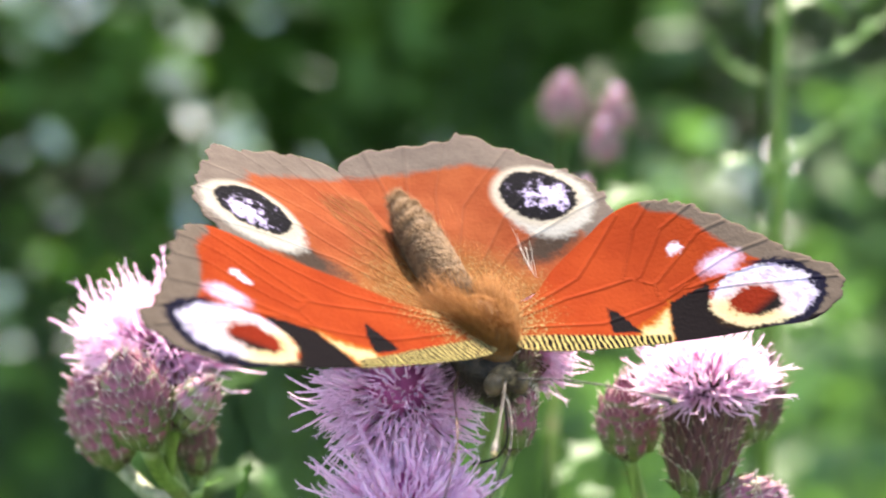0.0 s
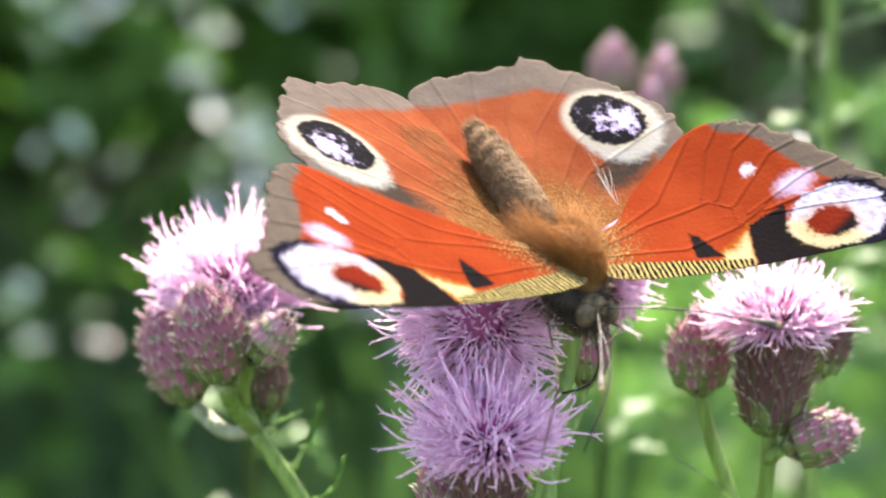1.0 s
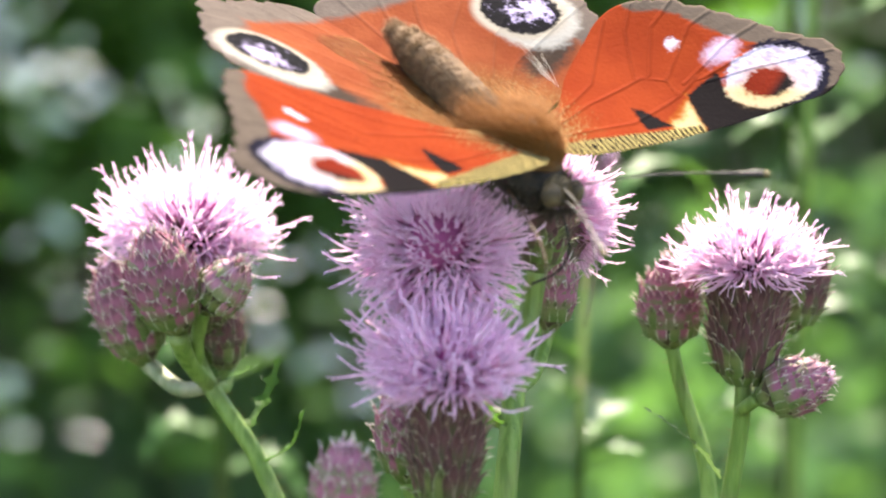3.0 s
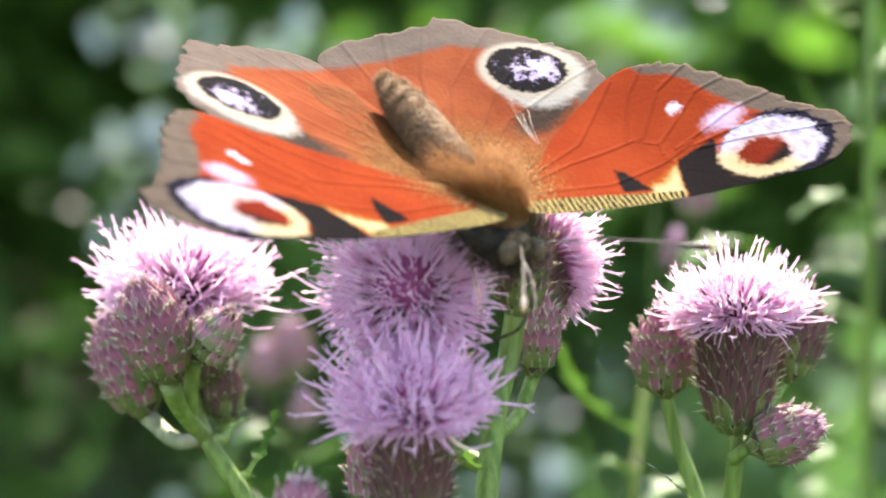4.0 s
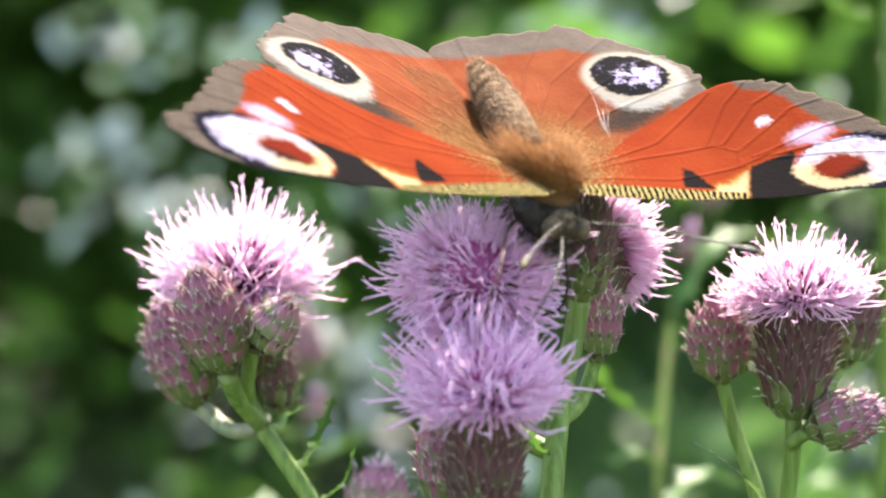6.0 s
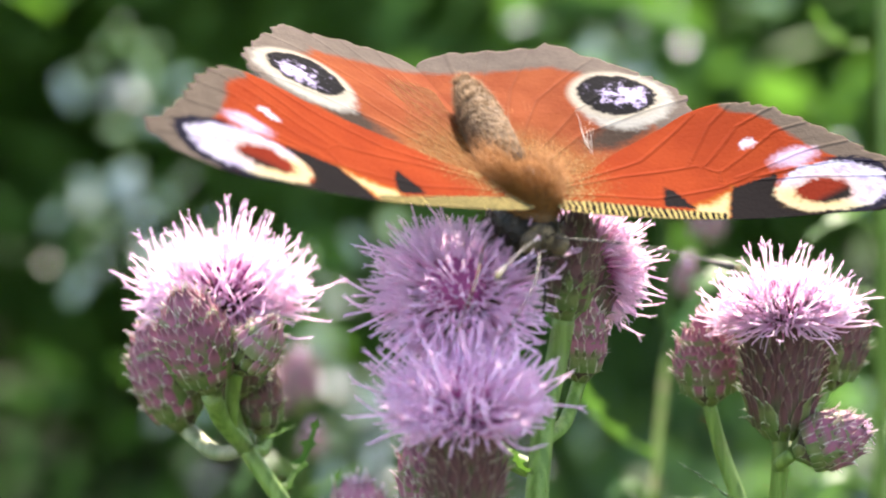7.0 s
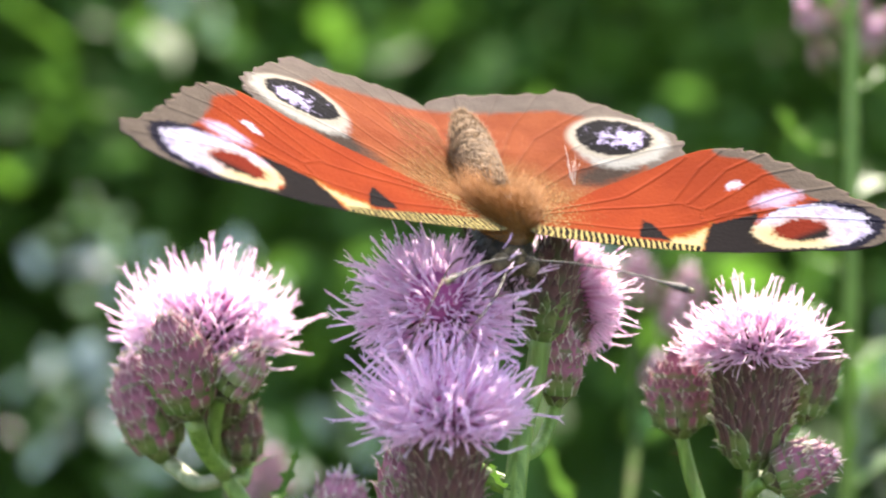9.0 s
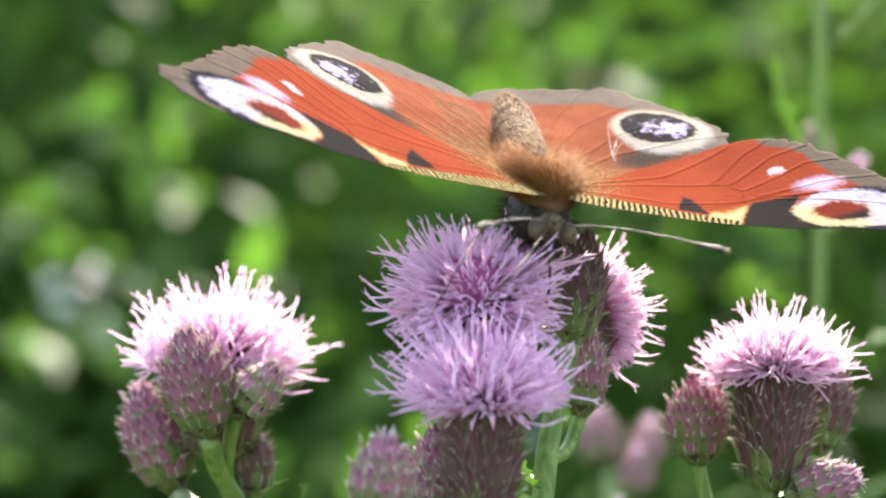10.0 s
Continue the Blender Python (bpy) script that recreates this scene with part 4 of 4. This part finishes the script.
def far_thistles():
    far_thistle("tall pink-budded thistle out of focus behind the blooms",
                [((18.8, 134, -16.4), (19.0, 135, -10.9), 4.9), ((23.4, 134, -17.0), (24.2, 135, -12.2), 4.3), ((22.4, 132, -19.2), (22.6, 132, -14.6), 4.1), ((20.0, 128, -23.4), (20.2, 127, -19.6), 3.2)],
                [([(18.0, 122, -26), (16.0, 108, -30), (13.6, 88, -36), (13.0, 84, -70), (12, 90, -260), (16, 110, DOWN)], 0.45, 1.5), ([(18.0, 122, -26), (18.2, 129, -21), (18.8, 134, -16.2)], 0.5, 0.5),
                 ([(18.0, 122, -26), (21.4, 129, -21.5), (23.4, 134, -16.8)], 0.45, 0.45), ([(18.0, 122, -26), (20.8, 127, -23.0), (22.4, 132, -19.0)], 0.4, 0.4), ([(18.0, 122, -26), (20.0, 128, -23.2)], 0.4, 0.4)],
                [([(18, 120, -26), (23, 124, -20), (28, 128, -21), (31, 130, -25)], 1.3), ([(15, 100, -32), (9.5, 96, -27), (7, 94, -21)], 1.1), ([(13.8, 88, -36), (18, 92, -34), (22, 94, -36)], 1.1),
                 ([(13.4, 86, -44), (9.5, 84, -41), (7, 82, -42)], 1.0), ([(13.2, 85, -52), (18, 84, -48), (22, 84, -49)], 1.1), ([(13, 84, -62), (9.5, 84, -59), (7, 86, -62)], 1.0), ([(13.6, 87, -39), (16, 86, -36), (19, 85, -36)], 0.9), ([(14.4, 93, -34), (11.6, 92, -32), (9.8, 91, -33)], 0.9)], 300)
    far_thistle("short thistle with faded pink and white buds out of focus",
                [((-18.4, 150, -40.0), (-18.2, 150, -33.5), 5.0), ((-20.6, 148, -40.0), (-21.0, 148, -35.4), 3.8), ((-17.0, 146, -44.0), (-16.6, 146, -40.2), 3.4)],
                [([(-18.0, 147, -46), (-17.6, 146, -60), (-16, 148, -200), (-18, 150, DOWN)], 0.8, 2.4), ([(-18.0, 147, -46), (-18.4, 150, -39.8)], 0.5, 0.5), ([(-18.0, 147, -46), (-20.6, 148, -39.8)], 0.4, 0.4)],
                [([(-18, 147, -46), (-22, 146, -44), (-25, 145, -47)], 1.6), ([(-18, 147, -48), (-14, 146, -46), (-11, 145, -44)], 1.6), ([(-17.8, 146, -54), (-23, 145, -52), (-26, 144, -56)], 1.8), ([(-17.6, 146, -58), (-12, 145, -56), (-9, 144, -60)], 1.8),
                 ([(-17.4, 146, -66), (-22, 145, -64), (-27, 144, -70)], 1.8), ([(-17.4, 146, -72), (-12, 145, -70), (-8, 144, -76)], 1.8)], 330)
    far_thistle("tall blurred thistle with pale pink buds clustered on top",
                [((38.0, 127, 11.0), (38.6, 127, 17.6), 4.4), ((35.4, 126, 11.6), (34.0, 126, 15.0), 3.6), ((40.6, 126, 11.0), (42.6, 126, 14.4), 3.8), ((39.6, 125, 9.6), (40.4, 124, 13.2), 3.4), ((36.8, 129, 8.0), (35.6, 129, 11.6), 3.0)],
                [([(38.6, 128, 6), (40, 140, -6), (42.6, 155, -26), (43.9, 160, -60), (44, 165, -300), (46, 170, DOWN)], 0.4, 1.5), ([(38.6, 128, 6), (38.0, 127, 11.2)], 0.5, 0.45), ([(38.6, 128, 6), (36.6, 127, 9), (35.4, 126, 11.8)], 0.4, 0.4), ([(38.6, 128, 6), (40.6, 126, 11.2)], 0.4, 0.4)],
                [([(39.2, 134, 0), (35, 132, 1), (32, 130, 5)], 1.4), ([(40.0, 140, -6), (45, 142, -4), (49, 142, -7)], 1.5), ([(41.4, 146, -14), (37, 146, -12), (34, 146, -7)], 1.5), ([(42.6, 155, -26), (48, 156, -23), (53, 156, -19)], 1.7),
                 ([(43.2, 158, -36), (38, 158, -34), (34, 158, -37)], 1.7), ([(43.8, 160, -46), (50, 160, -44), (55, 160, -48)], 1.7), ([(43.9, 160, -58), (37, 160, -55), (33, 160, -60)], 1.8)], 360)
    far_thistle("tall leafy thistle stem out of focus before the hedge", [],
                [([(36.2, 112, 30), (36.4, 111, 10), (36.6, 110, -10), (37.6, 116, -40), (38.6, 122, -120), (38, 126, -300), (36, 130, DOWN)], 0.56, 1.4)],
                [([(36.3, 111, 14), (33, 110, 18), (31, 109, 25)], 1.2), ([(36.3, 111, 8), (40, 111, 10), (45, 111, 13), (50, 112, 12)], 1.3), ([(36.5, 110, -4), (41, 110, -2.5), (46, 110, 1), (51, 110, 4)], 1.4),
                 ([(36.6, 110, -14), (33, 109, -12), (29, 108, -14)], 1.2), ([(36.8, 112, -20), (32, 110, -19), (27, 108, -23)], 1.3), ([(37.2, 114, -30), (42, 114, -27), (47, 114, -30)], 1.3), ([(37.6, 116, -40), (33, 115, -38), (29, 114, -42)], 1.3),
                 ([(36.2, 112, 24), (40, 112, 28), (44, 112, 34)], 1.2)], 390, STEM)


# ---- the ground and the hedge behind ----
def ground():
    bm = bmesh.new()
    n = 40
    size = 400000.0
    vs = {}
    for i in range(n + 1):
        for j in range(n + 1):
            u, v = (2 * i / n - 1), (2 * j / n - 1)
            x, y = size * u ** 5 + 3000 * u, size * v ** 5 + 3000 * v
            vs[i, j] = bm.verts.new((x, y, 60 * noise.noise(Vector((x * 0.0006, y * 0.0006, 0)))if abs(x) < 9000 and abs(y) < 9000 else 0.0))
    for i in range(n):
        for j in range(n):
            bm.faces.new((vs[i, j], vs[i + 1, j], vs[i + 1, j + 1], vs[i, j + 1]))
    m = Nodes("meadow_soil", 0.9, 0.2)
    m.colour(m.mix(m.ramp(m.noise(7.0, 6), 0.35, 0.65), (0.012, 0.026, 0.006), (0.028, 0.032, 0.012)))
    m.bump(m.noise(30.0, 5), 0.8, 0.03)
    return tagged(part("ground", bm, m.mat), "grassy earth under the thistles and hedge", "ground", kind="structure")


def leaf_cloud(name, seed, count, place, size, material, parent=None):
    """Many folded leaves, each a few faces. place(rng) gives a point in millimetres."""
    rng = random.Random(seed)
    verts, faces = [], []
    for _ in range(count):
        c = place(rng)
        s = size * rng.uniform(0.6, 1.4)
        m = Euler((rng.uniform(-1.2, 1.2), rng.uniform(-1.2, 1.2), rng.uniform(0, 6.28))).to_matrix()
        k = len(verts)
        for q in ((0, -1, 0), (0.42, -0.35, 0.14), (0.36, 0.4, 0.12), (0, 1, -0.1), (-0.36, 0.4, 0.12), (-0.42, -0.35, 0.14), (0, -0.35, 0), (0, 0.4, 0)):
            verts.append((c + m @ Vector(q) * s) * MM)
        faces += [tuple(k + i for i in f) for f in ((0, 1, 6), (1, 2, 7, 6), (2, 3, 7), (3, 4, 7), (4, 5, 6, 7), (5, 0, 6))]
    me = bpy.data.meshes.new(name)
    me.from_pydata(verts, [], faces)
    me.materials.append(material)
    ob = new(name, me)
    ob.parent = parent
    return ob


HEDGE_LEAF = leaf_material("hedge_leaf", (0.056, 0.13, 0.021), (0.095, 0.19, 0.034), 0.6, 0.45, 30.0, (0.10, 0.25, 0.024), 0.25)
SUNNY_LEAF = leaf_material("sunny_leaf", (0.045, 0.09, 0.026), (0.08, 0.14, 0.05), 0.45, 0.35, 30.0)
# near-white leaf colour, which puts the background's bright glints into the leaves
GLINT_LEAF = leaf_material("glint_leaf", (0.30, 0.34, 0.32), (0.48, 0.51, 0.51), 0.3, 0.2, 30.0)
BARK = fuzzy("bark", (0.06, 0.05, 0.04), (0.16, 0.13, 0.10), 40.0)


def shrub(x, y, width, height, seed, material, count, label, leaf=38.0):
    s = thing("shrub", label, "shrub", "hedge shrubs", (x * MM, y * MM, 0.0))
    rng = random.Random(seed)
    tips = []
    for i in range(7):
        bm = bmesh.new()
        a = rng.uniform(0, 6.28)
        r = width * 0.42 * math.sqrt(rng.random())
        top = Vector((r * math.cos(a), r * 0.6 * math.sin(a), height * rng.uniform(0.55, 0.95)))
        line = spline([(rng.uniform(-40, 40), rng.uniform(-40, 40), -60), top * 0.4 + Vector((rng.uniform(-60, 60), 0, 0)), top], 5)
        tube(bm, line, [14 - 11 * k / (len(line) - 1) for k in range(len(line))], 6)
        tips += line[4:]
        part("branch", bm, BARK, s, "dark thin branch")
    clumps = [q + Vector((rng.gauss(0, width * 0.10), rng.gauss(0, width * 0.07), rng.gauss(0, height * 0.08))) for q in tips for _ in range(4)]

    def place(r):
        q = r.choice(clumps)
        return Vector((q.x + r.gauss(0, 70), q.y + r.gauss(0, 60), max(30.0, q.z + r.gauss(0, 70))))
    tagged(leaf_cloud("foliage", seed + 1, count, place, leaf, material, s), "small green leaves", kind="stuff")
    return s


def hedge():
    k = 0
    for x in range(-4000, 4001, 500):
        for y, h, mat, n in ((2300, 1100, HEDGE_LEAF, 3600), (3000, 1700, HEDGE_LEAF, 3200), (4500, 3000, HEDGE_LEAF, 2800)):
            near = abs(x) < 800 and y < 4000
            if abs(x) > 1500:
                n //= 2
            shrub(x + 130 * ((k * 37) % 5 - 2), y + 60 * ((k * 53) % 5 - 2), 800.0, h, 500 + k, mat, n * 3 if near else n, "dense dark green leafy hedge shrub out of focus", 19.0 if near else 38.0)
            k += 1


def grass():
    """Long grass and herbs before the hedge."""
    rng = random.Random(77)
    verts, faces = [], []
    for i in range(40000):
        if i < 9000:
            x, y = rng.gauss(0, 650), min(2150, max(250, rng.gauss(1250, 450)))
        else:
            x, y = rng.uniform(-4500, 4500), rng.uniform(-4000, 2600)
        h = rng.uniform(120, 420)
        if y > 0 and x < 0.1 * y - 100:
            h *= 0.65
        a = rng.uniform(0, 6.28)
        lean = Vector((math.cos(a), math.sin(a), 0)) * h * rng.uniform(0.05, 0.45)
        w = Vector((-math.sin(a), math.cos(a), 0)) * rng.uniform(1.5, 3.5)
        k = len(verts)
        b = Vector((x, y, -20))
        for t in (0, 0.4, 0.75):
            c = b + Vector((0, 0, h * t)) + lean * t * t
            verts += [(c + w * (1 - 0.6 * t)) * MM, (c - w * (1 - 0.6 * t)) * MM]
        verts.append((b + Vector((0, 0, h)) + lean) * MM)
        faces += [(k, k + 1, k + 3, k + 2), (k + 2, k + 3, k + 5, k + 4), (k + 4, k + 5, k + 6)]
    me = bpy.data.meshes.new("grass")
    me.from_pydata(verts, [], faces)
    me.materials.append(SUNNY_LEAF)
    return tagged(new("grass", me), "tall green grass in front of the hedge", "grass", kind="stuff")


def herbs():
    """Low herbs before the hedge, their glossy leaves coloured near-white to paint in glints."""
    rng = random.Random(91)
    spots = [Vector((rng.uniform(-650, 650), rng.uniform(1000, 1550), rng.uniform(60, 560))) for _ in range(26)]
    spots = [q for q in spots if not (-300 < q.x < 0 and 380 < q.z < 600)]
    # clusters set where a bright glint should show: x, height, how many
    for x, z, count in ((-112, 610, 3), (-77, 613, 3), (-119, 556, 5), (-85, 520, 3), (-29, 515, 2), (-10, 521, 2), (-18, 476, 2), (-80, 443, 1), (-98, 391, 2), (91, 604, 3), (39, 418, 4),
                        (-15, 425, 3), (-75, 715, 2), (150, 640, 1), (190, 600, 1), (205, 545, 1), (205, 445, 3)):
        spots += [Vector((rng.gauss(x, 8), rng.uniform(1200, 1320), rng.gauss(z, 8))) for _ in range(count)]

    def place(r):
        q = r.choice(spots)
        return q + Vector((r.gauss(0, 17), r.gauss(0, 30), r.gauss(0, 13)))
    tagged(leaf_cloud("herb_leaves", 92, 330, place, 7.0, GLINT_LEAF), "small glossy leaves, coloured near-white to stand in for glints", "herb", kind="stuff")


def nettles():
    """A sunny stand of low leafy herbs."""
    rng = random.Random(55)
    spots = [Vector((rng.uniform(170, 750), rng.uniform(950, 1750), rng.uniform(40, 440))) for _ in range(90)]

    def place(r):
        q = r.choice(spots)
        return q + Vector((r.gauss(0, 40), r.gauss(0, 50), r.gauss(0, 45)))
    tagged(leaf_cloud("nettle_leaves", 56, 1900, place, 17.0, SUNNY_LEAF), "sunlit light green herb leaves out of focus", "herb", kind="stuff")


def tall_herbs():
    """Loose leafy herbs between the grass and the hedge, lit from behind."""
    rng = random.Random(63)
    spots = [Vector((rng.uniform(-20, 300), rng.uniform(1500, 1900), rng.uniform(430, 620))) for _ in range(34)]
    spots += [Vector((rng.uniform(-330, -20), rng.uniform(1500, 1900), rng.uniform(580, 660))) for _ in range(4)]

    def place(r):
        q = r.choice(spots)
        return q + Vector((r.gauss(0, 30), r.gauss(0, 40), r.gauss(0, 26)))
    tagged(leaf_cloud("herb_leaves", 64, 120, place, 19.0, HEDGE_LEAF), "fresh green herb leaves lit from behind", "herb", kind="stuff")

    def high(r):
        return Vector((r.uniform(-330, 20), r.uniform(1650, 2000), r.uniform(660, 820)))
    tagged(leaf_cloud("herb_leaves", 67, 85, high, 19.0, HEDGE_LEAF), "leafy green shoots reaching up before the hedge", "herb", kind="stuff")

    def low(r):
        return Vector((r.uniform(-380, -40), r.uniform(1500, 1950), r.uniform(160, 440)))
    tagged(leaf_cloud("herb_leaves", 66, 130, low, 19.0, HEDGE_LEAF), "dull green herb leaves at the foot of the hedge", "herb", kind="stuff")


ground()
nettles()
tall_herbs()
hedge()
grass()
herbs()
far_thistles()
left_thistle()
middle_thistle()
right_thistle()
INSECT = butterfly()
INSECT.scale = (0.876, 0.876, 0.876)


def motions():
    walk(INSECT, [(t, pose(*row)) for t, *row in FLIGHT])
    # one antenna swings outwards as the butterfly turns
    feeler = [ob for ob in INSECT.children if ob.name.startswith("antenna") and ob.location.x > 0][0]
    walk(feeler, [(t, pose(0.45 * MM, -6.2 * MM, -1.3 * MM, -up, 0, az)) for t, az, up in ((0, 14, 26), (1, 16, 27), (4.5, 18, 22), (5, 31, 14), (7.5, 33, 16), (10, 34, 14))])


motions()
